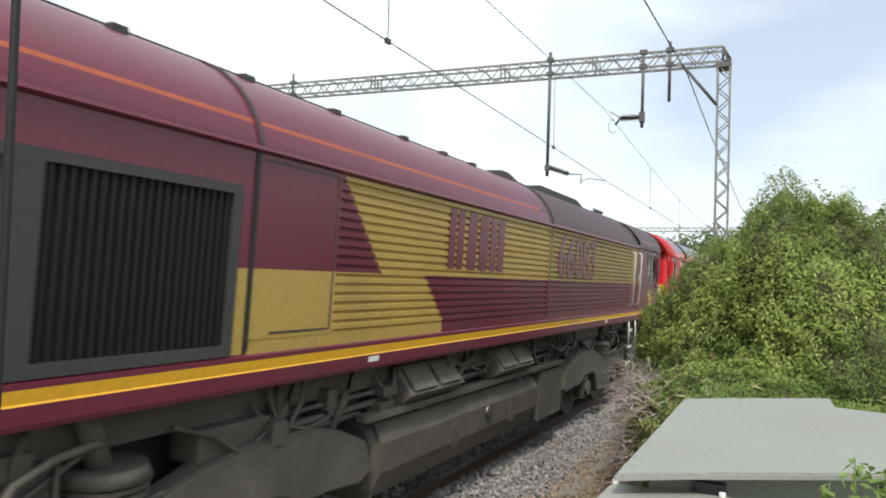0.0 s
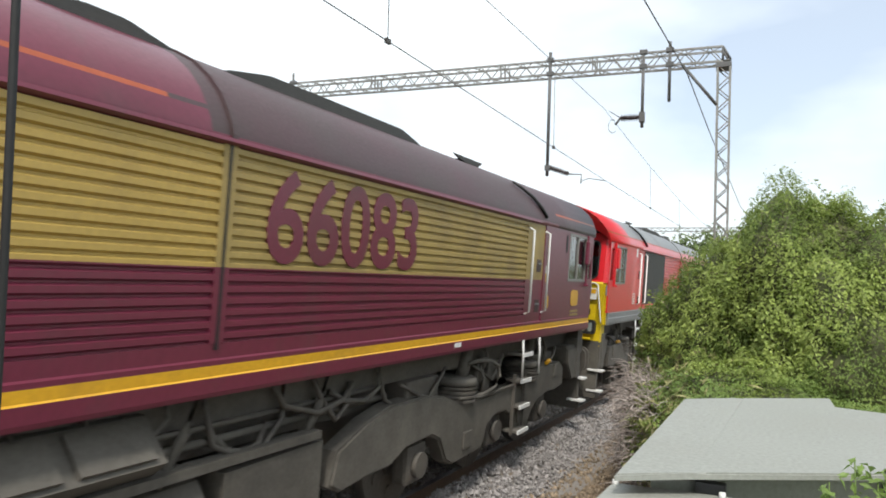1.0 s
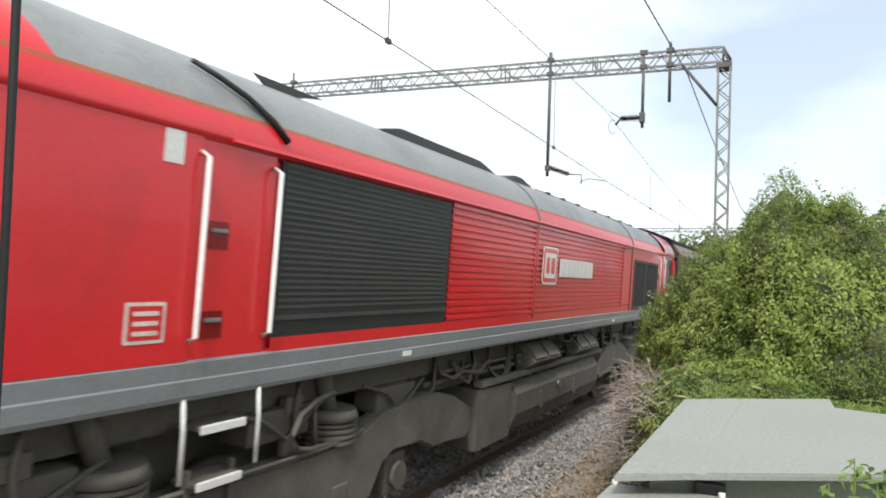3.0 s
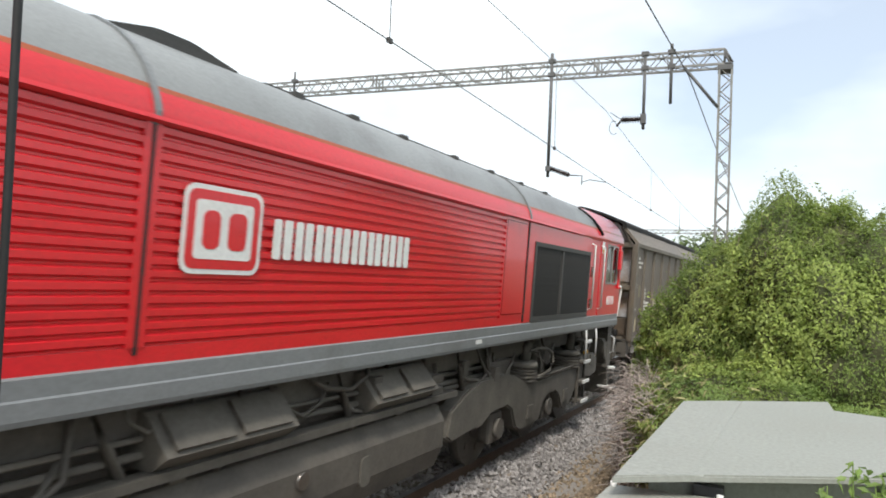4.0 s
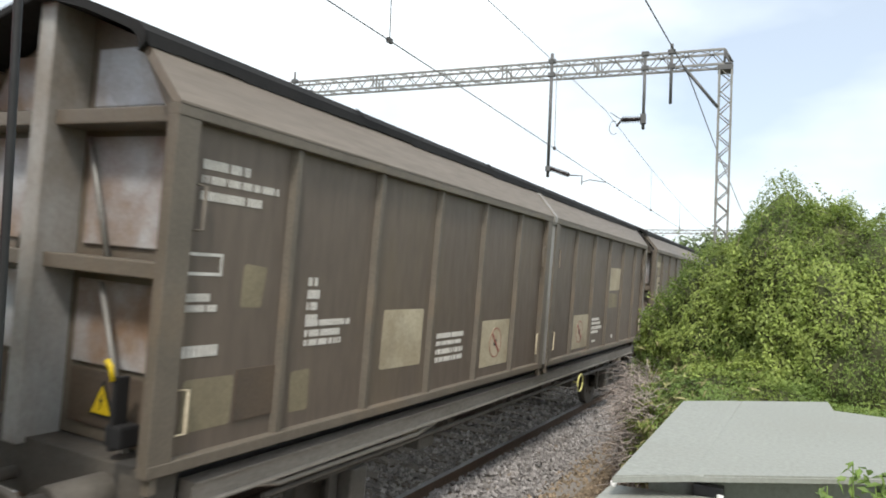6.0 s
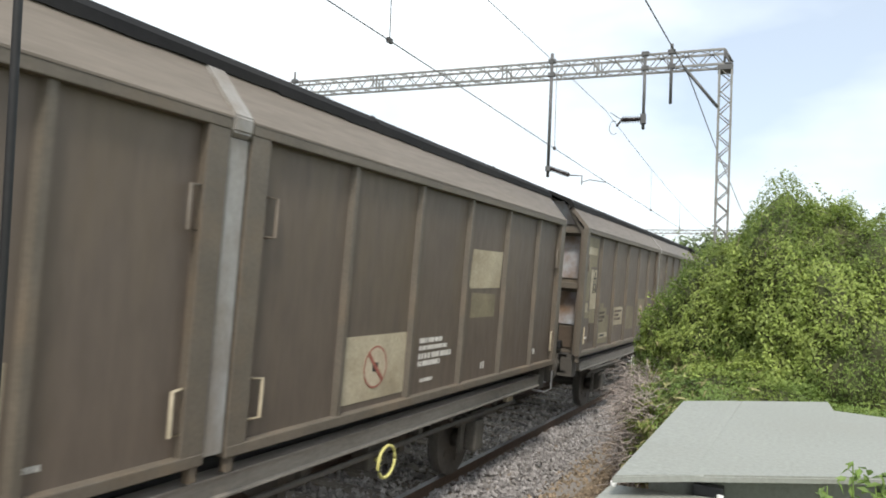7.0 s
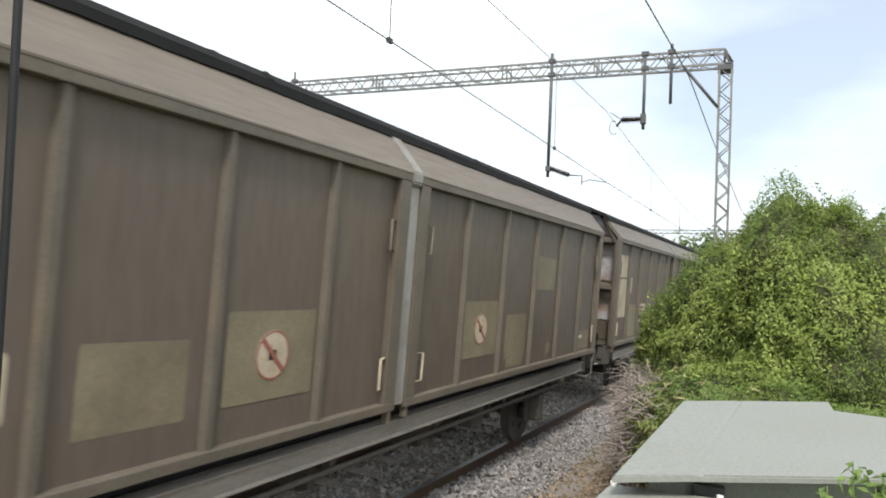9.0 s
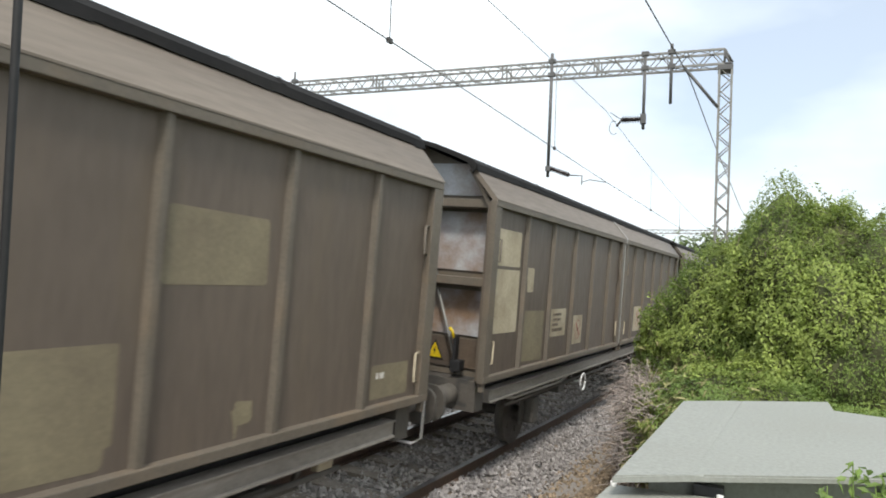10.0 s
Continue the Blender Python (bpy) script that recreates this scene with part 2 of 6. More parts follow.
def rounded(cx, cy, w, h, r, seg=4):
    out = []
    for sx, sy, a0 in ((1, 1, 0), (-1, 1, 90), (-1, -1, 180), (1, -1, 270)):
        for k in range(seg + 1):
            a = radians(a0 + 90 * k / seg)
            out.append((cx + sx * (w / 2 - r) + r * math.cos(a), cy + sy * (h / 2 - r) + r * math.sin(a)))
    return out


def part(name, bm, mats, parent=None, label="", flip=None, smooth=False):
    """One mesh object from bm, under a thing or a part. flip: mirrors along y about that length."""
    if flip is not None:
        for v in bm.verts:
            v.co.y = flip - v.co.y
        bmesh.ops.reverse_faces(bm, faces=bm.faces)
    me = bpy.data.meshes.new(name)
    if smooth:
        for f in bm.faces:
            f.smooth = True
    bm.to_mesh(me)
    bm.free()
    for m in (mats if isinstance(mats, (list, tuple)) else [mats]):
        me.materials.append(M[m])
    ob = new(name, me)
    ob.parent = parent
    if label:
        tagged(ob, label)
    return ob


def cut(bm, co, no):
    bmesh.ops.bisect_plane(bm, geom=list(bm.verts) + list(bm.edges) + list(bm.faces), plane_co=co, plane_no=no)


def paint(bm, rule):
    for f in bm.faces:
        f.material_index = rule(f.calc_center_median())


def words(name, text, size, x, y, z, mat, parent, squeeze=1.0, depth=0.004, label="", bold=0.0, span=None):
    """Lettering on the near side of a vehicle, read from +x; y is where it begins (it runs along +y)."""
    cu = bpy.data.curves.new(name, "FONT")
    cu.body, cu.size, cu.extrude, cu.offset = text, size, depth, bold
    tmp = new("lettering", cu)
    bpy.context.view_layer.update()
    me = bpy.data.meshes.new_from_object(tmp.evaluated_get(bpy.context.evaluated_depsgraph_get()))
    bpy.data.objects.remove(tmp)
    me.transform(Matrix(((0, 0, 1, x), (squeeze, 0, 0, y), (0, 1, 0, z), (0, 0, 0, 1))))
    if span:
        # stretched to its painted extent: y0, y1, z0, z1
        ys, zs = [v.co.y for v in me.vertices], [v.co.z for v in me.vertices]
        gy, gz = (span[1] - span[0]) / (max(ys) - min(ys)), (span[3] - span[2]) / (max(zs) - min(zs))
        for v in me.vertices:
            v.co.y, v.co.z = span[0] + (v.co.y - min(ys)) * gy, span[2] + (v.co.z - min(zs)) * gz
    me.materials.clear()
    me.materials.append(M[mat])
    me.name = name
    ob = new(name, me)
    ob.parent = parent
    if label:
        tagged(ob, label)
    return ob


def thing(name, label, category, group="", kind=""):
    return tagged(new(name), label, category, group, kind)


def shards(name, centres, sizes, mat, rng, flat=1.0):
    """Many loose stones as one mesh: squashed octahedra with uneven corners."""
    n = len(centres)
    base = np.array([(1, 0, 0), (-1, 0, 0), (0, 1, 0), (0, -1, 0), (0, 0, 1), (0, 0, -1)], float)
    tri = np.array([(0, 2, 4), (2, 1, 4), (1, 3, 4), (3, 0, 4), (2, 0, 5), (1, 2, 5), (3, 1, 5), (0, 3, 5)])
    v = base[None] * rng.uniform(0.6, 1.25, (n, 6, 1)) + rng.uniform(-0.3, 0.3, (n, 6, 3))
    ang = rng.uniform(0, 6.28, n)
    c, s = np.cos(ang)[:, None], np.sin(ang)[:, None]
    x, y, z = v[..., 0] * c - v[..., 1] * s, v[..., 0] * s + v[..., 1] * c, v[..., 2] * flat
    t2 = rng.uniform(-0.6, 0.6, n)[:, None]
    y, z = y * np.cos(t2) - z * np.sin(t2), y * np.sin(t2) + z * np.cos(t2)
    v = np.stack([x, y, z], -1) * np.asarray(sizes)[:, None, None] + np.asarray(centres)[:, None]
    f = (tri[None] + (np.arange(n) * 6)[:, None, None]).reshape(-1, 3)
    me = bpy.data.meshes.new(name)
    me.from_pydata(v.reshape(-1, 3).tolist(), [], f.tolist())
    me.materials.append(M[mat])
    return new(name, me)


def leaves(name, pos, nor, size, mat, rng, parent=None, long=1.6):
    """Many small folded leaves as one mesh: each has two halves along a rib."""
    n = len(pos)
    nor = nor / np.linalg.norm(nor, axis=1, keepdims=True)
    jit = nor + rng.normal(0, 0.42, (n, 3))
    jit /= np.linalg.norm(jit, axis=1, keepdims=True)
    ref = rng.normal(0, .8, (n, 3)) + np.array([0, 0, -1.5])
    u = np.cross(jit, ref)
    u /= np.linalg.norm(u, axis=1, keepdims=True)
    d = np.cross(u, jit)
    s = np.asarray(size)[:, None]
    a, b = pos - d * s * long * 0.5, pos + d * s * long * 0.5
    m1 = pos + u * s * 0.5 + jit * s * 0.18 - d * s * .15
    m2 = pos - u * s * 0.5 + jit * s * 0.18 - d * s * .15
    v = np.stack([a, m1, b, m2], 1).reshape(-1, 3)
    k = (np.arange(n) * 4)[:, None]
    f = np.concatenate([k + np.array([[0, 1, 2]]), k + np.array([[0, 2, 3]])], 0)
    me = bpy.data.meshes.new(name)
    me.from_pydata(v.tolist(), [], f.tolist())
    me.materials.append(M[mat])
    ob = new(name, me)
    ob.parent = parent
    return ob


# ---- ground and track ----
def ground_height(x, y):
    """Flat railway bed, a shallow cess, and a bank on the near side."""
    bed = -0.42 + 0.22 * max(0.0, min(1.0, (-2.75 - x) / 0.9))
    if x < -14:
        bed = -0.42
    rise = max(0.0, min(1.0, (x + 2.1) / 1.3))
    return bed + 1.15 * rise * rise * (3 - 2 * rise)


def build_ground():
    xs = [-900, -300, -120, -60, -30, -16, -14, -12, -9, -7] + [-6 + 0.2 * i for i in range(40)] + [2.5, 4, 8, 20, 60, 200, 900]
    ys = [-900, -200, -60, -20, -8] + [-4 + 0.5 * i for i in range(60)] + [30, 40, 60, 90, 140, 250, 500, 1000, 2500]
    bm = bmesh.new()
    g = []
    for x in xs:
        g.append([bm.verts.new((x, y, ground_height(x, y) + (0.03 * noise.noise((x * 1.3, y * 1.3, 0)) if -3 < x < 2.5 and -5 < y < 30 else 0))) for y in ys])
    for i in range(len(xs) - 1):
        for j in range(len(ys) - 1):
            f = bm.faces.new((g[i][j], g[i + 1][j], g[i + 1][j + 1], g[i][j + 1]))
            cx = (xs[i] + xs[i + 1]) / 2
            f.material_index = 0 if -14 < cx < -2.6 else (1 if -2.7 < cx < -0.6 else 2)
            f.smooth = True
    return tagged(part("ground", bm, ["bed", "soil", "grass"]), "railway ground with ballast bed, brown gravel and rough grass", "ground", kind="structure")


build_ground()
TILT = pose(TRACK_X, 0, 0, 0, CANT, 0)


def build_track(x, tilt, y0, y1, near):
    m = pose(x, 0, 0, 0, tilt, 0)
    profile = [(-0.036, 0), (0.036, 0), (0.036, -0.03), (0.01, -0.045), (0.01, -0.13), (0.07, -0.145), (0.07, -0.16), (-0.07, -0.16), (-0.07, -0.145), (-0.01, -0.13), (-0.01, -0.045), (-0.036, -0.03)]
    for side in (-0.7525, 0.7525):
        bm = bmesh.new()
        fs = prism(bm, [(side + a, b) for a, b in profile], y0, y1, "y")
        for f in bm.faces:
            f.material_index = 1 if f.calc_center_median().z > -0.002 else 0
        r = tagged(part("rail", bm, ["rail", "steel"]), "rusty steel running rail with a bright worn head", "rail", "running rails", "structure")
        r.matrix_basis = m
    bm = bmesh.new()
    prism(bm, [(-1.25, -0.34), (1.25, -0.34), (1.25, -0.19), (0.9, -0.165), (-0.9, -0.165), (-1.25, -0.19)], -0.13, 0.13, "y")
    first = tagged(part("sleeper", bm, "sleeper"), "oil-stained concrete sleeper bedded in ballast", "sleeper", "sleepers", "structure")
    ys = np.arange(near[0], near[1], 0.65)
    first.matrix_basis = m @ pose(0, ys[0], 0)
    for y in ys[1:]:
        copy_thing(first, m @ pose(0, float(y), 0))


build_track(TRACK_X, CANT, -60, 400, (-2.0, 60))
build_track(TRACK_X - 3.4, CANT, -60, 400, (4.0, 30))


def build_stones():
    rng = np.random.default_rng(5)

    def strew(name, n, x0, x1, y0, y1, size, mat, label, lift=0.0, skip=None, dense=1.0):
        y = y0 + (y1 - y0) * rng.random(n) ** dense
        x = rng.uniform(x0, x1, n)
        if skip:
            keep = np.array([not skip(a, b) for a, b in zip(x, y)])
            x, y = x[keep], y[keep]
        z = np.array([ground_height(a, b) for a, b in zip(x, y)]) + lift + rng.uniform(-0.02, 0.02, len(x))
        sizes = rng.uniform(size * 0.6, size * 1.4, len(x))
        return tagged(shards(name, np.stack([x, y, z], 1), sizes, mat, rng), label, "ballast", kind="stuff")

    strew("ballast_stones", 15000, -3.82, -2.95, 3.5, 30, 0.030, "ballast", "pale grey granite ballast along the rail", 0.03, dense=1.5)
    strew("gravel_stones", 14000, -3.05, -1.0, 3.5, 22, 0.026, "cess", "brown cess gravel beside the ballast", 0.01, dense=1.5)
    strew("oily_stones", 20000, -7.6, -3.95, 4.0, 28, 0.036, "oily", "dark oily ballast between the rails", 0.02, lambda a, b: min(abs(a - TRACK_X - .7525), abs(a - TRACK_X + .7525)) < .06, dense=1.3)


build_stones()


# ---- overhead line ----
GY = 18.0
BEAM_LO, BEAM_HI = 7.84, 8.2


def build_gantry(y, x_near, x_far, label):
    root = thing("overhead_gantry", label, "gantry", "overhead gantries")
    hw = 0.19

    def lattice(name, a, b, w0, w1, axis, bays):
        """Four chords with zigzag lacing between them; axis x is the beam, z is a mast."""
        bm = bmesh.new()
        cs = [(-hw, w0), (hw, w0), (-hw, w1), (hw, w1)]

        def at(k, c):
            return (k, y + c[0], c[1]) if axis == "x" else (c[1], y + c[0], k)
        for c in cs:
            p, q = at(a, c), at(b, c)
            if axis == "x":
                box(bm, p[0], q[0], p[1] - .024, p[1] + .024, p[2] - .024, p[2] + .024)
            else:
                box(bm, p[0] - .024, p[0] + .024, p[1] - .024, p[1] + .024, p[2], q[2])
        chords = part("chord_frame", bm, "galv", root)
        bm = bmesh.new()
        step = (b - a) / bays
        for i in range(bays):
            k0, k1, k2 = a + i * step, a + (i + .5) * step, a + (i + 1) * step
            for s in (-hw, hw):
                tube(bm, [at(k0, (s, w0)), at(k1, (s, w1))], 0.014, 5)
                tube(bm, [at(k1, (s, w1)), at(k2, (s, w0))], 0.014, 5)
            for w in (w0, w1):
                tube(bm, [at(k0, (-hw, w)), at(k1, (hw, w))], 0.012, 4)
                tube(bm, [at(k1, (hw, w)), at(k2, (-hw, w))], 0.012, 4)
        part("lacing", bm, "galv", root)

    lattice("beam", x_far, x_near, BEAM_LO, BEAM_HI, "x", 26)
    # bolted joints between beam lengths
    for jx in (-4.8, -7.27, -11.24):
        bm = bmesh.new()
        for e in (-.07, .05):
            box(bm, jx + e, jx + e + .025, y - hw - .035, y - hw + .02, BEAM_LO - .01, BEAM_HI + .01)
        part("joint_plate", bm, "galv", root)
        bm = bmesh.new()
        for e in (-.07, .05):
            box(bm, jx + e, jx + e + .025, y + hw - .02, y + hw + .035, BEAM_LO - .01, BEAM_HI + .01)
        part("joint_plate", bm, "galv", root)
    # chamfered knee at the near end
    bm = bmesh.new()
    for s in (-hw, hw):
        tube(bm, [(x_near, y + s, BEAM_HI), (x_near + .18, y + s, BEAM_LO + .02)], .03, 6)
        tube(bm, [(x_near, y + s, BEAM_LO), (x_near + .18, y + s, BEAM_LO + .02)], .03, 6)
        tube(bm, [(x_near, y + s, BEAM_LO), (x_near, y + s, BEAM_HI)], .025, 6)
    box(bm, x_near - .15, x_near + .2, y - hw - .03, y + hw + .03, BEAM_LO - .14, BEAM_LO - .02)
    part("knee", bm, "galv_dark", root)
    base = ground_height(x_near, y) - .1
    lattice("mast", base, BEAM_LO - .1, x_near - .11, x_near + .17, "z", 15)
    if x_far < -14:
        lattice("mast", -0.5, BEAM_LO - .1, x_far - .12, x_far + .27, "z", 15)
    bm = bmesh.new()
    tube(bm, [(x_near - .12, y - hw, 6.78), (x_near - .92, y - hw, BEAM_LO - .02)], .038, 8)
    part("knee_brace", bm, "galv_dark", root)
    return root


def drop_tube(root, x, z0, z1, r=0.05):
    bm = bmesh.new()
    tube(bm, [(x, GY - .27, z0), (x, GY - .27, z1)], r, 10)
    for z in (BEAM_LO, BEAM_HI):
        box(bm, x - .09, x + .09, GY - .32, GY - .19, z - .05, z + .05)
    part("drop_tube", bm, "galv_dark", root)


def insulator(root, p, q, sheds, r):
    bm = bmesh.new()
    p, q = Vector(p), Vector(q)
    tube(bm, [p, q], r * .45, 10)
    for i in range(sheds):
        a = p.lerp(q, (i + .3) / sheds)
        b = p.lerp(q, (i + .75) / sheds)
        tube(bm, [a, b], r, 12, r * .55)
    part("insulator", bm, "insulator", root)


gantry = build_gantry(GY, -1.74, -17.0, "galvanised lattice steel portal over the tracks")
drop_tube(gantry, -5.95, 5.14, 8.40, .042)
drop_tube(gantry, -3.58, 6.30, 8.16, .038)
drop_tube(gantry, -2.95, 6.91, 8.40, .038)
drop_tube(gantry, -13.98, 7.83, 8.49, .032)
insulator(gantry, (-5.88, GY - .27, 5.36), (-5.38, GY - .27, 5.18), 8, .08)
insulator(gantry, (-3.62, GY - .27, 6.56), (-4.11, GY - .27, 6.56), 8, .10)
bm = bmesh.new()
tube(bm, [(-5.38, GY - .27, 5.18), (-5.05, GY - .27, 5.16), (-5.06, GY - .27, 4.93)], .018, 6)
tube(bm, [(-5.06, GY - .27, 4.99), (-4.9, GY - .1, 5.08), (-4.62, GY + .7, 5.13)], .012, 6)
part("registration_arm", bm, "galv_dark", gantry)
bm = bmesh.new()
box(bm, -6.01, -5.87, GY - .33, GY - .2, 5.29, 5.42)
part("clamp", bm, "galv_dark", gantry)
bm = bmesh.new()
box(bm, -3.65, -3.52, GY - .35, GY - .19, 6.44, 6.68)
part("clamp", bm, "galv_dark", gantry)
bm = bmesh.new()
tube(bm, [(-4.29 + .11 * math.cos(a), GY - .3, 6.36 + .17 * math.sin(a)) for a in (radians(60 + 250 * k / 12) for k in range(13))], .008, 4)
tube(bm, [(-4.11, GY - .27, 6.56), (-4.23, GY - .27, 6.40)], .03, 6)
tube(bm, [(-4.11, GY - .27, 6.57), (-4.42, GY - .1, 6.80)], .010, 5)
part("jumper_loop", bm, "wire", gantry)
SKEW = pose(-1.74, GY, 0) @ pose(0, 0, 0, 0, 0, 4.5) @ pose(1.74, -GY, 0)
gantry.matrix_basis = SKEW
far_gantry = build_gantry(73.0, -1.72, -16.6, "distant lattice steel portal over the tracks")


def cable(name, pts, r, label, droppers=()):
    root = thing(name, label, "cable")
    bm = bmesh.new()
    tube(bm, pts, r, 6)
    part("wire", bm, "wire", root)
    for p, q in droppers:
        bm = bmesh.new()
        tube(bm, [p, q], .006, 4)
        box(bm, q[0] - .02, q[0] + .02, q[1] - .05, q[1] + .05, q[2] - .03, q[2] + .03)
        part("dropper", bm, "wire", root)
    return root


def contact_at(y):
    return (-4.60, y, 5.33 - .0185 * max(0.0, min(1.0, (y - 6) / 12)) * 12 - .012 * max(0.0, min(14.0, y - 18)))


def messenger_at(y):
    if y < GY:
        return (-4.62, y, 6.96 + .002 * (y - GY))
    u = min(1.0, (y - GY) / 55)
    return (-4.62, y, 6.96 - 4 * 1.25 * u * (1 - u))


cable("contact_wire", [contact_at(y) for y in range(-30, 75, 4)], .0075, "thin copper contact wire above the track", [(messenger_at(y), contact_at(y)) for y in (-2.0, 7.3, 13.9, 24.5, 31)])
cable("messenger_wire", [messenger_at(y) for y in range(-30, 75, 3)], .0065, "sagging messenger wire hung from the portals")
cable("return_wire", [(-2.5, -30, 7.2), (-2.5, 8, 7.27), (-2.5, 12.3, 7.39), (-2.5, GY - .4, 7.54), (-2.5, 22.7, 7.06), (-2.5, 34.9, 6.18), (-2.5, 50, 6.3), (-2.5, 73, 7.6)], .014, "slack return conductor hung from the portals")


# ---- foreground ----
def build_cabinet():
    root = thing("equipment_cabinet", "low grey-green steel lineside cabinet with a folded lid", "cabinet")
    near, top = [(-0.52, 2.28), (1.15, 3.36)], 1.8
    outline = [(-0.52, 2.28), (-0.26, 2.44), (1.15, 3.36), (1.05, 4.30), (0.37, 3.93), (0.19, 3.86), (0.16, 4.54), (-0.31, 4.17), (-0.55, 4.01)]
    bm = bmesh.new()
    prism(bm, outline, top - .022, top, "z")
    cut(bm, (-0.285, 3.3, 0), (1, -.02, 0))
    for v in bm.verts:
        if v.co.x < -.4:
            v.co.z -= .008
    bmesh.ops.bevel(bm, geom=[e for e in bm.edges if e.calc_length() > .1 and max(v.co.z for v in e.verts) > top - .015], offset=.006, segments=2, affect="EDGES")
    part("lid", bm, "lid", root)
    inset = [(-0.45, 2.52), (1.1, 3.56), (1.0, 4.2), (0.1, 4.4), (-0.5, 3.95)]
    bm = bmesh.new()
    prism(bm, inset, 0.5, top - .024, "z")
    part("body", bm, "lid", root)
    for f in (.12, .5, .85):
        bm = bmesh.new()
        x, y = -.45 + 1.55 * f, 2.52 + 1.04 * f
        box(bm, x - .05, x + .05, y - .06, y - .012, 1.66, 1.73, .006)
        part("hinge", bm, "galv_dark", root)
    low = thing("junction_box", "small grey steel junction box beside the cabinet", "cabinet")
    bm = bmesh.new()
    prism(bm, [(-.56, 2.44), (-.21, 2.49), (-.05, 2.51), (-.05, 1.8), (-.58, 1.72)], 1.69, 1.72, "z")
    part("lid", bm, "lid", low)
    bm = bmesh.new()
    prism(bm, [(-.54, 2.41), (-.07, 2.48), (-.07, 1.83), (-.56, 1.75)], .5, 1.69, "z")
    part("body", bm, "lid", low)
    for x, y in ((-.548, 2.425), (-.215, 2.475)):
        bm = bmesh.new()
        tube(bm, [(x, y, 1.715), (x, y, 1.735)], .011, 8)
        part("bolt", bm, "white", low)


build_cabinet()


def build_cable_post():
    root = thing("black_cable", "thin black cable hanging slack beside the line", "cable")
    bm = bmesh.new()
    pts = []
    for k in range(25):
        z = 0.3 + (4.4 - 0.3) * k / 24
        pts.append((-1.367 + 0.033 * (z - 2.45) + .004 * math.sin(z * 3.3), 0.817 - .029 * (z - 2.45), z))
    tube(bm, pts, .0085, 8)
    part("sheath", bm, "rubber", root)


build_cable_post()


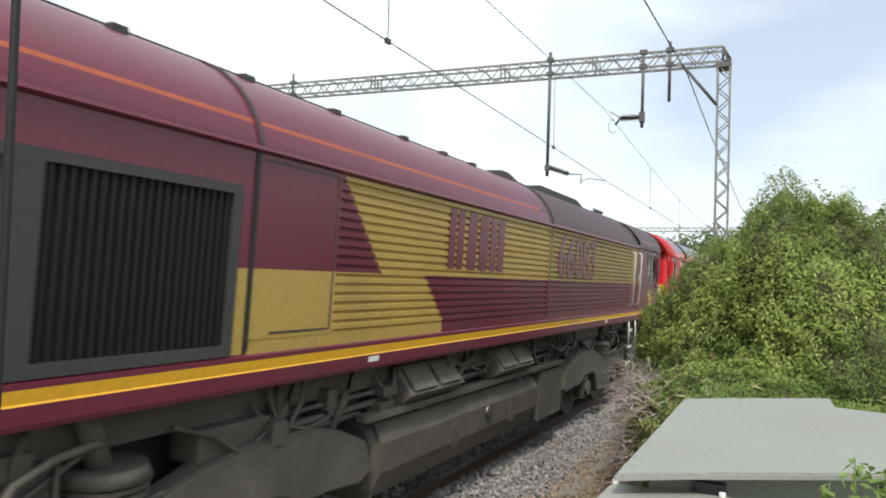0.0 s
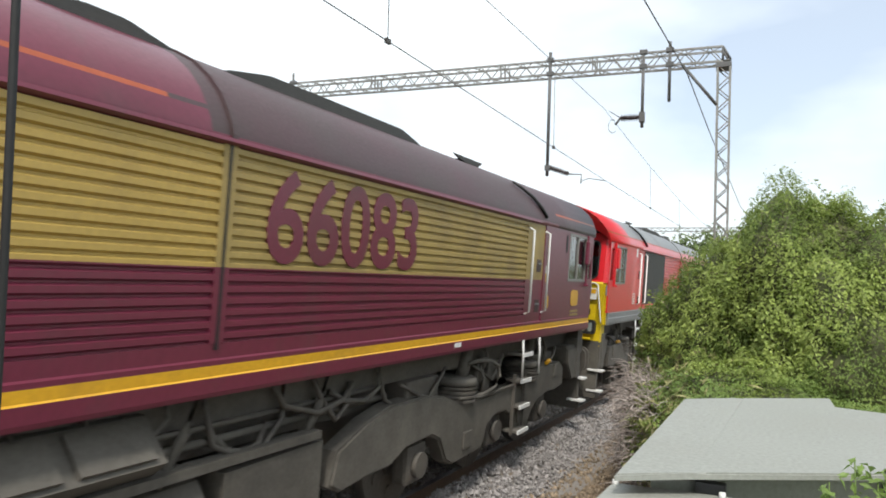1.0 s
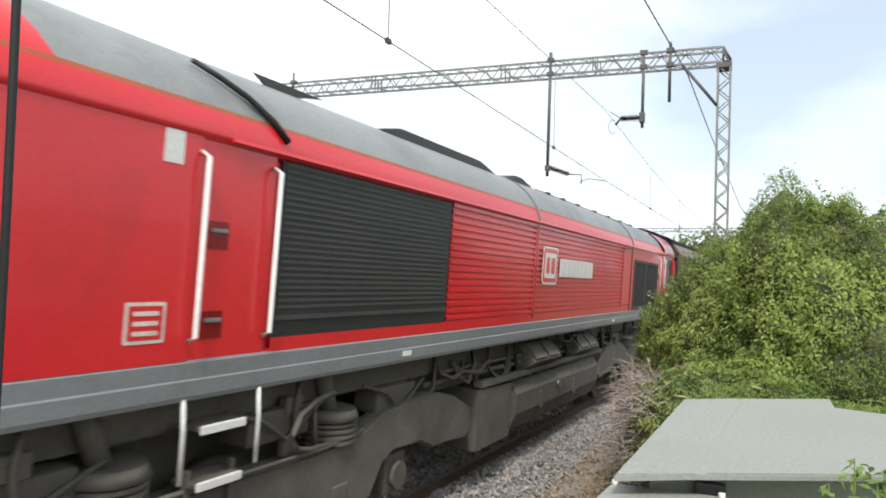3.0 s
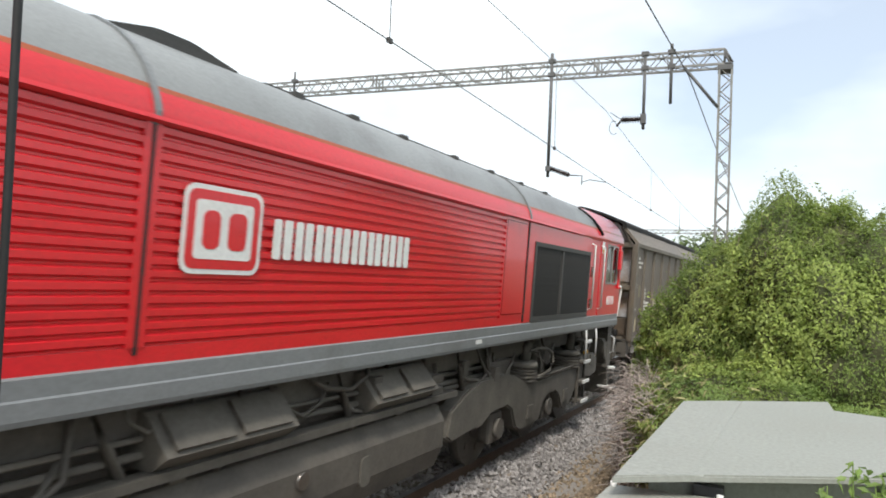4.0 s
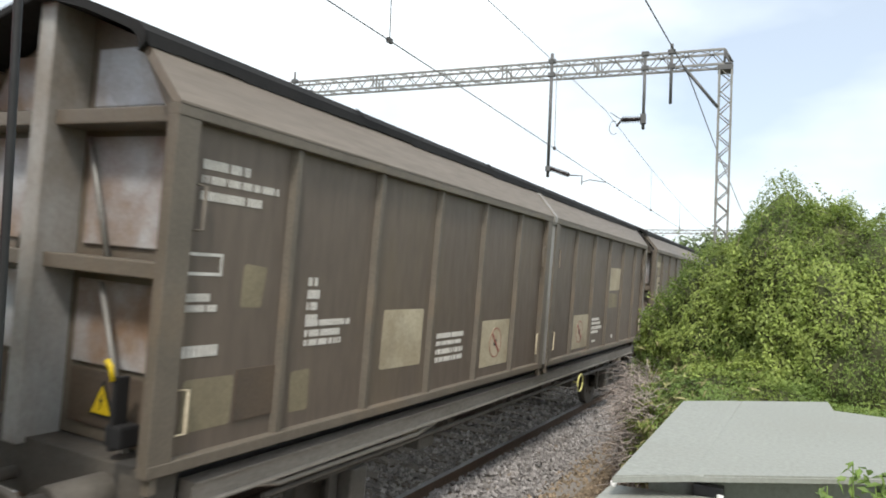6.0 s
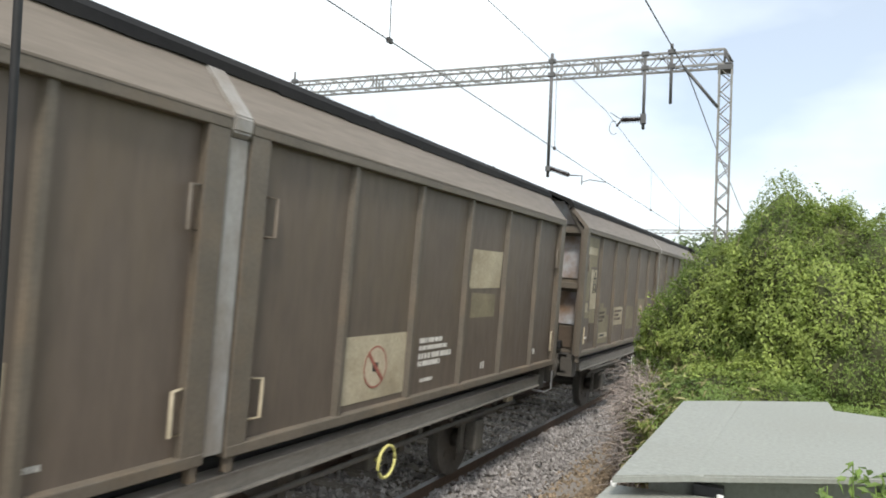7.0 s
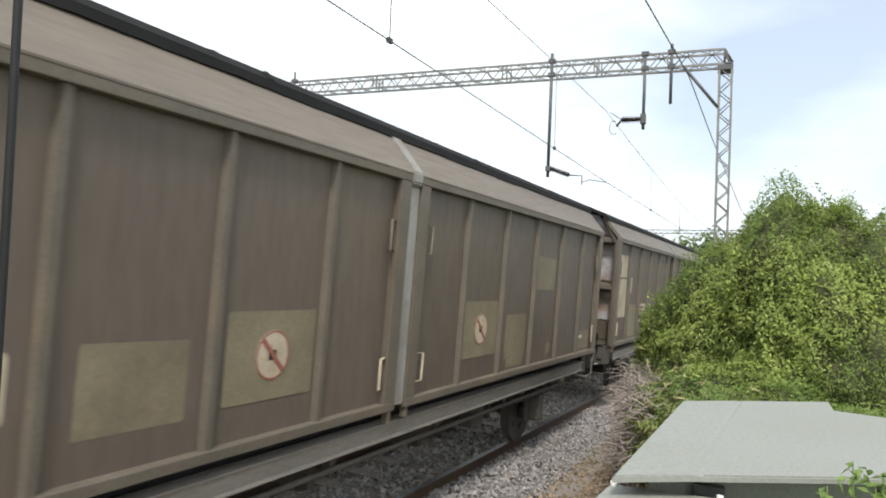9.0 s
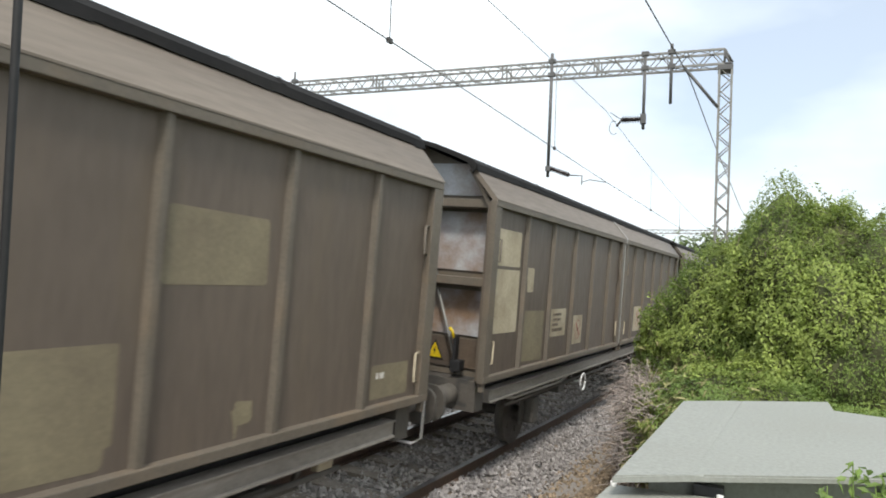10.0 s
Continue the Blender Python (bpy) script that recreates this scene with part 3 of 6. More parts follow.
def build_bush():
    rng = np.random.default_rng(11)
    root = thing("bramble_bush", "dense ivy and bramble thicket beside the track", "bush")
    # mounds: centre x, y, z, radii, and share of leaves
    mounds = [(-0.02, 10.3, 1.2, 1.25, 1.8, 2.5, 15000), (0.55, 10.2, 1.3, 1.3, 1.8, 2.2, 10000), (-0.75, 10.6, 1.1, 1.15, 1.6, 1.95, 11000), (-1.35, 11.2, 1.0, .95, 1.4, 1.35, 8000),
              (-1.8, 11.6, 1.0, .5, .9, .75, 3000), (2.2, 10.6, 1.0, 1.9, 2.0, 1.75, 9000), (-0.45, 8.6, 0.6, 1.3, 1.6, 1.0, 10000), (-1.3, 10.2, .3, .6, 1.2, .8, 4000),
              (0.9, 7.4, 0.7, 1.6, 1.8, .65, 9000), (2.6, 8.2, .7, 1.8, 1.8, .85, 5000), (-.15, 6.4, .55, .75, 1.2, .55, 6000), (-.75, 8.0, .35, .6, 1.2, .75, 5000)]
    pos, nor = [], []
    for cx, cy, cz, rx, ry, rz, n in mounds:
        n = int(n * 4.6)
        v = rng.normal(0, 1, (int(n * 2.1), 3))
        v /= np.linalg.norm(v, axis=1, keepdims=True)
        v = v[(v[:, 2] > -0.35) & (v[:, 1] < 0.55)][:n]
        lump = np.array([0.17 * noise.noise((p[0] * 2.2 + cx, p[1] * 2.2 + cy, p[2] * 2.2)) + .13 * noise.noise((p[0] * 6 + cx, p[1] * 6, p[2] * 6)) + .05 * noise.noise((p[0] * 15 + cx, p[1] * 15, p[2] * 15)) for p in v])
        depth = 1 + lump - np.abs(rng.normal(0, 0.06, len(v))) + (rng.random(len(v)) < .06) * rng.uniform(0, .07, len(v))
        pos.append(np.array([cx, cy, cz]) + v * np.array([rx, ry, rz]) * depth[:, None])
        nor.append(v / np.array([rx, ry, rz]) + np.array([0, -.1, .55]))
        # lumpy dark core behind the leaves, coloured as the shade between them
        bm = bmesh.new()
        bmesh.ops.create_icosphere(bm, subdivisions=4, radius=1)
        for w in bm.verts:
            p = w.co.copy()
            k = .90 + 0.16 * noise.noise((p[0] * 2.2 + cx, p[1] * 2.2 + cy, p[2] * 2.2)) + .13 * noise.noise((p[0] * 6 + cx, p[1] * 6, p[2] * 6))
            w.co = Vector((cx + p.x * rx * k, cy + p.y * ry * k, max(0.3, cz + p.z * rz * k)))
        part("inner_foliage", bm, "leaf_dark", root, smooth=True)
    pos, nor = np.concatenate(pos), np.concatenate(nor)
    keep = pos[:, 2] > np.array([ground_height(x, y) for x, y, _ in pos])
    pos, nor = pos[keep], nor[keep]
    pick = np.array([noise.noise((p[0] * 1.1, p[1] * 1.1, p[2] * 1.1 + 4)) for p in pos]) + rng.normal(0, .18, len(pos))
    low = pos[:, 2] < 1.45
    bright = (pick > .04) & ~low
    dry = (pos[:, 0] < -1.0 + rng.normal(0, .3, len(pos))) & (pos[:, 2] < 1.35 + rng.normal(0, .2, len(pos))) & (rng.random(len(pos)) < .14)
    nettle = low & (pick > -.1) & ~dry
    bright &= ~dry
    rest = ~bright & ~nettle & ~dry
    blades = leaves("dry_grass", pos[dry], nor[dry], rng.uniform(.02, .04, dry.sum()), "straw", rng, root, 4.5)
    tagged(blades, kind="stuff")
    for name, sel, mat, size in (("young_leaves", bright, "leaf_bright", .027), ("nettle_leaves", nettle, "leaf_grass", .020), ("ivy_leaves", rest, "leaf", .021)):
        ob = leaves(name, pos[sel], nor[sel], rng.uniform(size * .6, size * 1.3, sel.sum()), mat, rng, root, 1.9)
        tagged(ob, kind="stuff")
    # stray shoots above the crown
    for k in range(700):
        i = rng.integers(0, len(pos))
        p = Vector(pos[i])
        if p.z < (1.5 if p.x < -1.2 else 2.0 + 1.1 * rng.random()):
            continue
        bm = bmesh.new()
        d = Vector((rng.normal(-.6 if p.x < -1.2 else 0, .5), rng.normal(0, .3), rng.uniform(.4, 1))).normalized()
        pts = [p - d * .1]
        for s in range(6):
            pts.append(pts[-1] + d * rng.uniform(.03, .08))
            d = (d + Vector((rng.normal(0, .25), rng.normal(0, .2), -.12))).normalized()
        tube(bm, pts, .005, 4, .002)
        for q in pts[2:]:
            for _ in range(2):
                o = Vector(rng.normal(0, 1, 3)).normalized() * .035
                w = o.cross(Vector(rng.normal(0, 1, 3))).normalized() * .016
                vs = [bm.verts.new(q), bm.verts.new(q + o * .6 + w), bm.verts.new(q + o * 1.5), bm.verts.new(q + o * .6 - w)]
                bm.faces.new(vs).material_index = 1
        part("shoot", bm, ["twig", "leaf_bright" if k % 3 else "leaf"], root)
    # dead stems at the foot on the track side
    bm = bmesh.new()
    for k in range(2300):
        y = rng.uniform(7.8, 11.4)
        p = Vector((-1.58 - .2 * (y - 9.0) + rng.normal(0, .15), y, rng.uniform(0, 1.1)))
        p.z = max(p.z, ground_height(p.x, p.y))
        d = Vector((rng.normal(-.25, .5), rng.normal(-.1, .5), rng.uniform(.2, 1))).normalized()
        pts = [p]
        for s in range(5):
            pts.append(pts[-1] + d * rng.uniform(.04, .13))
            d = (d + Vector((rng.normal(-.05, .3), rng.normal(0, .3), -.28))).normalized()
        tube(bm, pts, .006, 4, .003)
    tagged(part("dead_bramble", bm, "dead_stem", root, "pale dry bramble stems"), kind="stuff")
    # young shoot in front of the cabinet
    sap = thing("elder_seedling", "small leafy green seedling in front of the cabinet", "plant")
    for bx, by, hh in ((.16, 2.56, 1.875), (.09, 2.53, 1.805), (.225, 2.6, 1.815), (.245, 2.62, 1.85)):
        bm = bmesh.new()
        g0 = ground_height(bx, by)
        tube(bm, [(bx + .05, by - .05, g0), (bx + .02, by - .02, (g0 + hh) / 2), (bx, by, hh)], .005, 5, .002)
        part("stem", bm, "leaf_grass", sap)
        n = 26
        zz = hh - rng.random(n) ** 1.5 * .22
        pp = np.stack([bx + rng.normal(0, .02, n), by + rng.normal(0, .015, n), zz], 1)
        tagged(leaves("foliage", pp, rng.normal(0, .4, (n, 3)) + np.array([0, -.3, 1]), rng.uniform(.014, .026, n), "leaf_grass", rng, sap, 2.0), kind="stuff")


build_bush()


def build_far_trees():
    rng = np.random.default_rng(3)
    for k, (x, y, h) in enumerate([(-16, 110, 10), (-12, 112, 11), (-8, 115, 11), (-20, 112, 9.5), (-4, 118, 11), (2, 112, 11), (-25, 115, 9), (9, 110, 11), (16, 105, 11), (-31, 120, 8)]):
        root = thing("far_tree", "distant green tree beyond the railway", "tree", "far trees")
        bm = bmesh.new()
        tube(bm, [(x, y, -.5), (x + .2, y, h * .5)], .25, 8, .12)
        part("trunk", bm, "twig", root)
        n = 1600
        v = rng.normal(0, 1, (n, 3))
        v /= np.linalg.norm(v, axis=1, keepdims=True)
        r = rng.uniform(.55, 1.05, n) * (1 + .3 * np.array([noise.noise((p[0] * 2 + k, p[1] * 2, p[2] * 2)) for p in v]))
        pp = np.array([x, y, h * .58]) + v * np.array([3.2, 3.2, h * .46]) * r[:, None]
        leaves("crown", pp, v, rng.uniform(.3, .6, n), "tree", rng, root, 1.3)


build_far_trees()


# ---- locomotives ----
LEN = 20.15
ROOF = [(1.335, 3.25), (1.335, 3.29), (1.315, 3.36), (1.285, 3.42), (1.27, 3.45), (1.20, 3.56), (1.09, 3.675), (0.95, 3.775), (0.75, 3.865), (0.4, 3.925), (0, 3.945)]
ROOF_FULL = ROOF + [(-x, z) for x, z in ROOF[-2::-1]]


def plate_with_holes(bm, x0, x1, ys, zs, holes):
    """A plate in cells between the lines ys and zs, open where a hole (y0, y1, z0, z1) lies."""
    for a, b in zip(ys, ys[1:]):
        for c, d in zip(zs, zs[1:]):
            my, mz = (a + b) / 2, (c + d) / 2
            if not any(h[0] < my < h[1] and h[2] < mz < h[3] for h in holes):
                box(bm, x0, x1, a, b, c, d)


def corrugated(bm, y0, y1, z0, z1, x=1.30, depth=0.022, pitch=0.0735):
    n = max(1, round((z1 - z0) / pitch))
    p = (z1 - z0) / n
    line = []
    for i in range(n):
        z = z0 + i * p
        line += [(x, z), (x, z + p * .16), (x + depth, z + p * .36), (x + depth, z + p * .84)]
    line += [(x, z1)]
    prism(bm, line, y0, y1, "y", closed=False)


def coil(bm, x, y, z0, z1, r, turns, wire):
    pts = [(x + r * math.cos(a), y + r * math.sin(a), z0 + (z1 - z0) * a / (2 * math.pi * turns)) for a in (2 * math.pi * k / 12 for k in range(int(12 * turns) + 1))]
    tube(bm, pts, wire, 6)


def build_loco(red, s_min):
    if red:
        root = thing("locomotive", "red diesel freight locomotive with grey sole band and yellow nose", "locomotive", "train vehicles")
        side, upper, sole = "red", "red", "grey"
    else:
        root = thing("locomotive", "weathered maroon diesel freight locomotive with gold corrugated side band", "locomotive", "train vehicles")
        side, upper, sole = "maroon", "maroon", "maroon"
    flip = None if red else LEN

    def P(name, bm, mats, parent=None, label="", end=0, smooth=False):
        if end:
            for v in bm.verts:
                v.co.y = LEN - v.co.y
            bmesh.ops.reverse_faces(bm, faces=bm.faces)
        return part(name, bm, mats, parent or root, label, flip, smooth)

    def u_of(y):
        return y if red else LEN - y

    # sole band along the whole body
    bm = bmesh.new()
    for sx in (1, -1):
        prism(bm, [(sx * 1.2, 1.67), (sx * 1.335, 1.67), (sx * 1.345, 1.70), (sx * 1.345, 1.79), (sx * 1.335, 1.80), (sx * 1.335, 1.865), (sx * 1.335, 1.895), (sx * 1.31, 1.91), (sx * 1.2, 1.91)], 0.15, LEN - 0.15, "y")
    paint(bm, lambda c: 0 if red else (1 if 1.795 < c.z < 1.866 else 0))
    P("solebar", bm, [sole, "stripe"])
    bm = bmesh.new()
    box(bm, -1.02, 1.02, .35, LEN - .35, 1.40, 1.72)
    P("underframe", bm, "under")
    # core of the body between the cabs
    bm = bmesh.new()
    prism(bm, [(-1.29, 1.91), (1.285, 1.91), (1.285, 3.27), (-1.29, 3.27)], 2.4, LEN - 1.68, "y")
    P("body", bm, side)
    # roof
    bm = bmesh.new()
    inner = [(x * .96, z - .05) for x, z in ROOF_FULL]
    prism(bm, ROOF_FULL + inner[::-1], 0.0, LEN, "y", cap=True)
    for v in bm.verts:
        lip = .02 - .42 * max(0, (v.co.z - 3.27)) / .65
        v.co.y = lip if v.co.y < 1 else LEN - lip
    for k in (2.1, LEN - 2.1, 10.6, 11.2):
        cut(bm, (0, k, 0), (0, 1, 0))
    cut(bm, (0, 1.74, 3.5), (0, 1, .5)), cut(bm, (0, LEN - 1.74, 3.5), (0, -1, .5))
    if red:
        def rule(c):
            lim = 1.74 - (c.z - 3.5) * .5
            grey = c.z > 3.44 and lim < c.y < LEN - lim
            return 1 if grey else (2 if 3.42 < c.z < 3.45 else 0)
        ob = P("roof", bm, ["red", "roof_grey", "orange"])
    else:
        def rule(c):
            if 3.42 < c.z < 3.45 and abs(c.x) > 1.2:
                return 2 if c.y > 9.2 else (2 if c.y < 2 else 1)
            return 1 if c.y < 8.9 and (c.z > 3.3 or c.y < 2.6) else 0
        cut(bm, (0, 8.9, 0), (0, 1, 0)), cut(bm, (0, 9.2, 0), (0, 1, 0))
        ob = P("roof", bm, ["maroon", "maroon_grime", "orange"])
    for f in ob.data.polygons:
        c = f.center.copy()
        c.y = u_of(c.y)
        f.material_index = rule(c)
        f.use_smooth = abs(f.normal.y) < .5
    # gutter lip
    bm = bmesh.new()
    prism(bm, [(1.335, 3.235), (1.36, 3.25), (1.35, 3.275), (1.335, 3.275)], 2.9, LEN - 2.9, "y")
    P("gutter", bm, side)
    seam, joint = (8.68, 14.66) if red else (8.72, 14.81)    # body joints along the side
    # roof seams, hatches, silencer humps
    for k in (seam, joint + .02):
        bm = bmesh.new()
        prism(bm, [(x * 1.012, z + .012) for x, z in ROOF_FULL] + [(x * .99, z - .03) for x, z in ROOF_FULL[::-1]], k - .02, k + .02, "y")
        P("roof_seam", bm, "maroon_grime" if not red else "grey")
    for a, b, h, w in ((5.3, 8.42, .05, .80), (8.6, 10.0, .05, .78), (3.75, 4.6, .01, .74)):
        bm = bmesh.new()
        prism(bm, [(a, 3.80), (a + .12, 3.84 + h * .6), (a + .5, 3.90 + h), (b - .6, 3.90 + h), (b - .15, 3.84 + h * .6), (b, 3.80)], -w, w, "x")
        bmesh.ops.bevel(bm, geom=list(bm.edges), offset=.025, segments=2, affect="EDGES")
        P("roof_hatch", bm, "frame")
    bm = bmesh.new()
    box(bm, .62, .70, 10.2, 17.3, 3.84, 3.895)
    P("roof_walkway_edge", bm, "frame")
    for k in (10.4, 11.2, 12.1, 13.3, 14.4, 15.5, 16.6):
        bm = bmesh.new()
        box(bm, .74, .84, k, k + .12, 3.80, 3.875, .01)
        P("lifting_eye", bm, "frame")
    start = 6.08 if red else 3.30
    # side sheets between the cabs, near side and far side
    for a, b in ((start, seam - .06), (seam + .06, 13.88)):
        bm = bmesh.new()
        corrugated(bm, a, b, 2.0, 3.235)
        if red:
            P("corrugated_panel", bm, "red")
        else:
            # diagonal colour breaks, in distance from this end
            cut(bm, (0, 13.87, 3.25), (0, 1, -.85))
            cut(bm, (0, 12.43, 2.47), (0, 1, -.98))
            cut(bm, (0, 0, 2.472), (0, 0, 1))

            def livery(c):
                g = 2 if c.y < 8.7 else 1
                if c.z > 2.472:
                    return g if c.y < 13.87 + (c.z - 3.25) * .85 else 0
                return 0 if c.y < 12.43 + (c.z - 2.47) * .98 else 1
            paint(bm, livery)
            P("corrugated_panel", bm, ["maroon", "gold", "gold_grime"])
    bm = bmesh.new()
    box(bm, 1.285, 1.318, (3.42 if red else 3.14), joint, 1.905, 2.0)
    for k in (9.74, 13.97, 12.0):
        cut(bm, (0, k, 0), (0, 1, 0))
    paint(bm, lambda c: 0 if red or c.y < 12.0 else 1)
    P("sill_strip", bm, [side, "gold"])
    for k in (seam,):
        bm = bmesh.new()
        box(bm, 1.27, 1.325, k - .06, k + .06, 2.0, 3.24)
        cut(bm, (0, 0, 2.472), (0, 0, 1))
        paint(bm, lambda c: 1 if (not red and c.z > 2.472) else 0)
        P("seam_post", bm, [side, "gold_grime"])
        bm = bmesh.new()
        box(bm, 1.30, 1.329, k - .012, k + .012, 1.96, 3.24)
        P("seam_gap", bm, "black")
    # smooth equipment door and its frame
    bm = bmesh.new()
    box(bm, 1.285, 1.322, 13.88, joint, 2.0, 3.24)
    cut(bm, (0, 0, 2.472), (0, 0, 1))
    paint(bm, lambda c: 1 if (not red and c.z < 2.472) else 0)
    P("equipment_door", bm, [side, "gold"])
    bm = bmesh.new()
    for z0, z1, y0, y1 in ((2.03, 2.045, 13.92, 14.6), (3.19, 3.205, 13.92, joint - .06), (2.03, 3.2, 13.915, 13.93)):
        box(bm, 1.318, 1.3255, y0, y1, z0, z1)
    P("door_line", bm, "maroon_grime" if not red else "lamp_red")
    bm = bmesh.new()
    box(bm, 1.30, 1.332, joint, joint + .04, 1.93, 3.27)
    P("body_joint", bm, "black")
    # radiator grille
    g0, g1, gz0, gz1 = 14.96, 17.755, 1.91, 3.0
    bm = bmesh.new()
    box(bm, 1.285, 1.322, joint + .04, 17.785, gz1, 3.24), box(bm, 1.285, 1.322, joint + .04, g0, 1.91, gz1), box(bm, 1.285, 1.322, g1, 17.785, 1.91, gz1)
    cut(bm, (0, 0, 2.472), (0, 0, 1))
    paint(bm, lambda c: 1 if (not red and c.z < 2.472) else 0)
    P("grille_surround", bm, [side, "gold"])
    bm = bmesh.new()
    box(bm, 1.20, 1.292, g0, g1, gz0, gz1)
    back = P("radiator_grille", bm, "black", None, "black slatted radiator grille")
    bm = bmesh.new()
    box(bm, 1.29, 1.335, g0, g1, gz0, gz0 + .07), box(bm, 1.29, 1.335, g0, g1, gz1 - .06, gz1)
    for k, w in ((g0, .07), (g1 - .06, .06), (16.20, .06) if red else (16.27, .20)):
        box(bm, 1.29, 1.335, k, k + w, gz0 + .07, gz1 - .06)
    P("grille_frame", bm, "frame", back)
    y = g0 + .09
    first = None
    while y < g1 - .08:
        if abs(y - (16.21 if red else 16.355)) > (.06 if red else .13):
            if first is None:
                bm = bmesh.new()
                prism(bm, [(1.292, 0), (1.32, .012), (1.326, .03), (1.292, .034)], gz0 + .07, gz1 - .06, "z")
                first = P("slat", bm, "black", back)
                base = y
                first.data.transform(Matrix.Translation((0, y if red else -y, 0)))
            else:
                o = new("slat", first.data)
                o.parent = back
                o.location.y = (y - base) * (1 if red else -1)
        y += .058
    # intake panel beside the leading cab
    if red:
        bm = bmesh.new()
        box(bm, 1.285, 1.312, 3.42, 6.06, 1.93, 3.22)
        panel = P("intake_panel", bm, "black", None, "black mesh air intake panel")
        bm = bmesh.new()
        for z in np.arange(2.2, 3.2, .045):
            box(bm, 1.31, 1.317, 3.46, 6.02, float(z), float(z) + .02)
        box(bm, 1.31, 1.325, 3.42, 6.06, 2.12, 2.15)
        tagged(P("intake_mesh", bm, "frame", panel), kind="stuff")
    # far side wall
    bm = bmesh.new()
    box(bm, -1.32, -1.29, 2.62, LEN - 1.68, 1.91, 3.27)
    P("far_side_panel", bm, side)

    # cabs, one at each end
    for end in (0, 1):
        back_off = 1.0 if end else (.0 if red else .06)    # how much closer to the end the door sits
        wall_end = 2.68 - back_off
        wy0, wy1, wz0, wz1 = ((.48, 1.43, 2.45, 3.20) if red else (.52, 1.47, 2.47, 3.21)) if end == 0 else (.36, 1.26, 2.47, 3.21)
        qy0, qy1 = (.15, .42) if end == 0 else (.12, .28)
        bm = bmesh.new()
        for x0, x1 in ((1.285, 1.325), (-1.325, -1.285)):
            bm.free()
            bm = bmesh.new()
            plate_with_holes(bm, x0, x1, [.08, qy0, qy1, wy0, wy1, wall_end], [1.905, wz0, 2.52, 3.13, wz1, 3.27],
                             [(wy0, wy1, wz0, wz1), (qy0, qy1, 2.52, 3.13)])
            bmesh.ops.remove_doubles(bm, verts=bm.verts, dist=.0005)
            P("cab_side", bm, side, end=end)
            bm = bmesh.new()
        bm.free()
        bm = bmesh.new()
        box(bm, -1.285, 1.285, wall_end - .1, wall_end - .05, 1.91, 3.3), box(bm, -1.285, 1.285, .3, wall_end - .1, 1.91, 1.95)
        P("cab_bulkhead", bm, "cab_trim", end=end)
        bm = bmesh.new()
        prism(bm, [(.12, 1.95), (.75, 1.95), (.75, 2.3), (.55, 2.5), (.12, 2.52)], -1.2, 1.2, "x")
        box(bm, .35, .85, 1.25, 1.75, 1.95, 2.5, .04), box(bm, .35, .85, 1.65, 1.8, 2.4, 3.0, .04)
        P("cab_desk", bm, "cab_trim", end=end)
        # window frames and panes
        bm = bmesh.new()
        for y0, y1, z0, z1 in ((wy0, wy1, wz0, wz0 + .035), (wy0, wy1, wz1 - .035, wz1), (wy0, wy0 + .03, wz0, wz1), (wy1 - .03, wy1, wz0, wz1), ((wy0 + wy1) / 2 - .02, (wy0 + wy1) / 2 + .02, wz0, wz1)):
            box(bm, 1.30, 1.334, y0, y1, z0, z1)
        win = P("side_window", bm, "galv", end=end)
        for y0, y1 in ((wy0 + .03, (wy0 + wy1) / 2 - .02), ((wy0 + wy1) / 2 + .02, wy1 - .03)):
            bm = bmesh.new()
            box(bm, 1.305, 1.312, y0, y1, wz0 + .035, wz1 - .035)
            P("pane", bm, "pane", win, end=end)
        bm = bmesh.new()
        box(bm, -1.312, -1.305, wy0, wy1, wz0, wz1)
        P("far_pane", bm, "pane", end=end)
        bm = bmesh.new()
        box(bm, 1.30, 1.309, qy0, qy1, 2.52, 3.13)
        P("quarterlight", bm, "pane", end=end)
        bm = bmesh.new()
        box(bm, 1.34, 1.41, wy0 - .03, wy0 + .11, 2.75, 3.14, .025), box(bm, 1.325, 1.36, wy0 - .06, wy0 - .02, 2.42, 3.24, .008), box(bm, 1.32, 1.40, wy0 - .06, wy0 + .02, 2.40, 2.43, .006)
        P("mirror", bm, side, end=end)
        bm = bmesh.new()
        box(bm, 1.300, 1.311, -.02, .105, 2.23, 2.42, .004)
        P("marker_plate", bm, "grey", end=end)
        if end and red:
            for pts in ([(1.28, .06, 2.36), (1.31, -.08, 2.44), (1.31, -.15, 2.40), (1.31, -.15, 2.32), (1.29, -.03, 1.86), (1.24, .03, 1.62)], [(1.22, .12, 1.45), (1.30, .09, 1.42), (1.30, .12, 1.14), (1.22, .14, 1.10)]):
                bm = bmesh.new()
                tube(bm, pts, .018, 8)
                P("corner_handrail", bm, "white", end=end)
        # front face: flat yellow nose below, raked screen wall above, visor roof
        bm = bmesh.new()
        prism(bm, [(-.05, 2.44), (-.03, 2.47), (.0, 2.48), (.34, 2.48), (.34, 1.40), (.14, 1.25), (.04, 1.26), (.07, 1.68)], -1.23, 1.23, "x")
        prism(bm, [(-.05, 2.44), (-.03, 2.47), (.0, 2.48), (.34, 2.48), (.34, 1.67), (.07, 1.67)], 1.228, 1.30, "x")
        prism(bm, [(-.05, 2.44), (-.03, 2.47), (.0, 2.48), (.34, 2.48), (.34, 1.67), (.07, 1.67)], -1.30, -1.228, "x")
        bmesh.ops.bevel(bm, geom=[e for e in bm.edges if all(abs(abs(v.co.x) - 1.30) < .001 and v.co.y < .08 for v in e.verts)], offset=.05, segments=3, affect="EDGES")
        cut(bm, (0, 0, 1.666), (0, 0, 1))
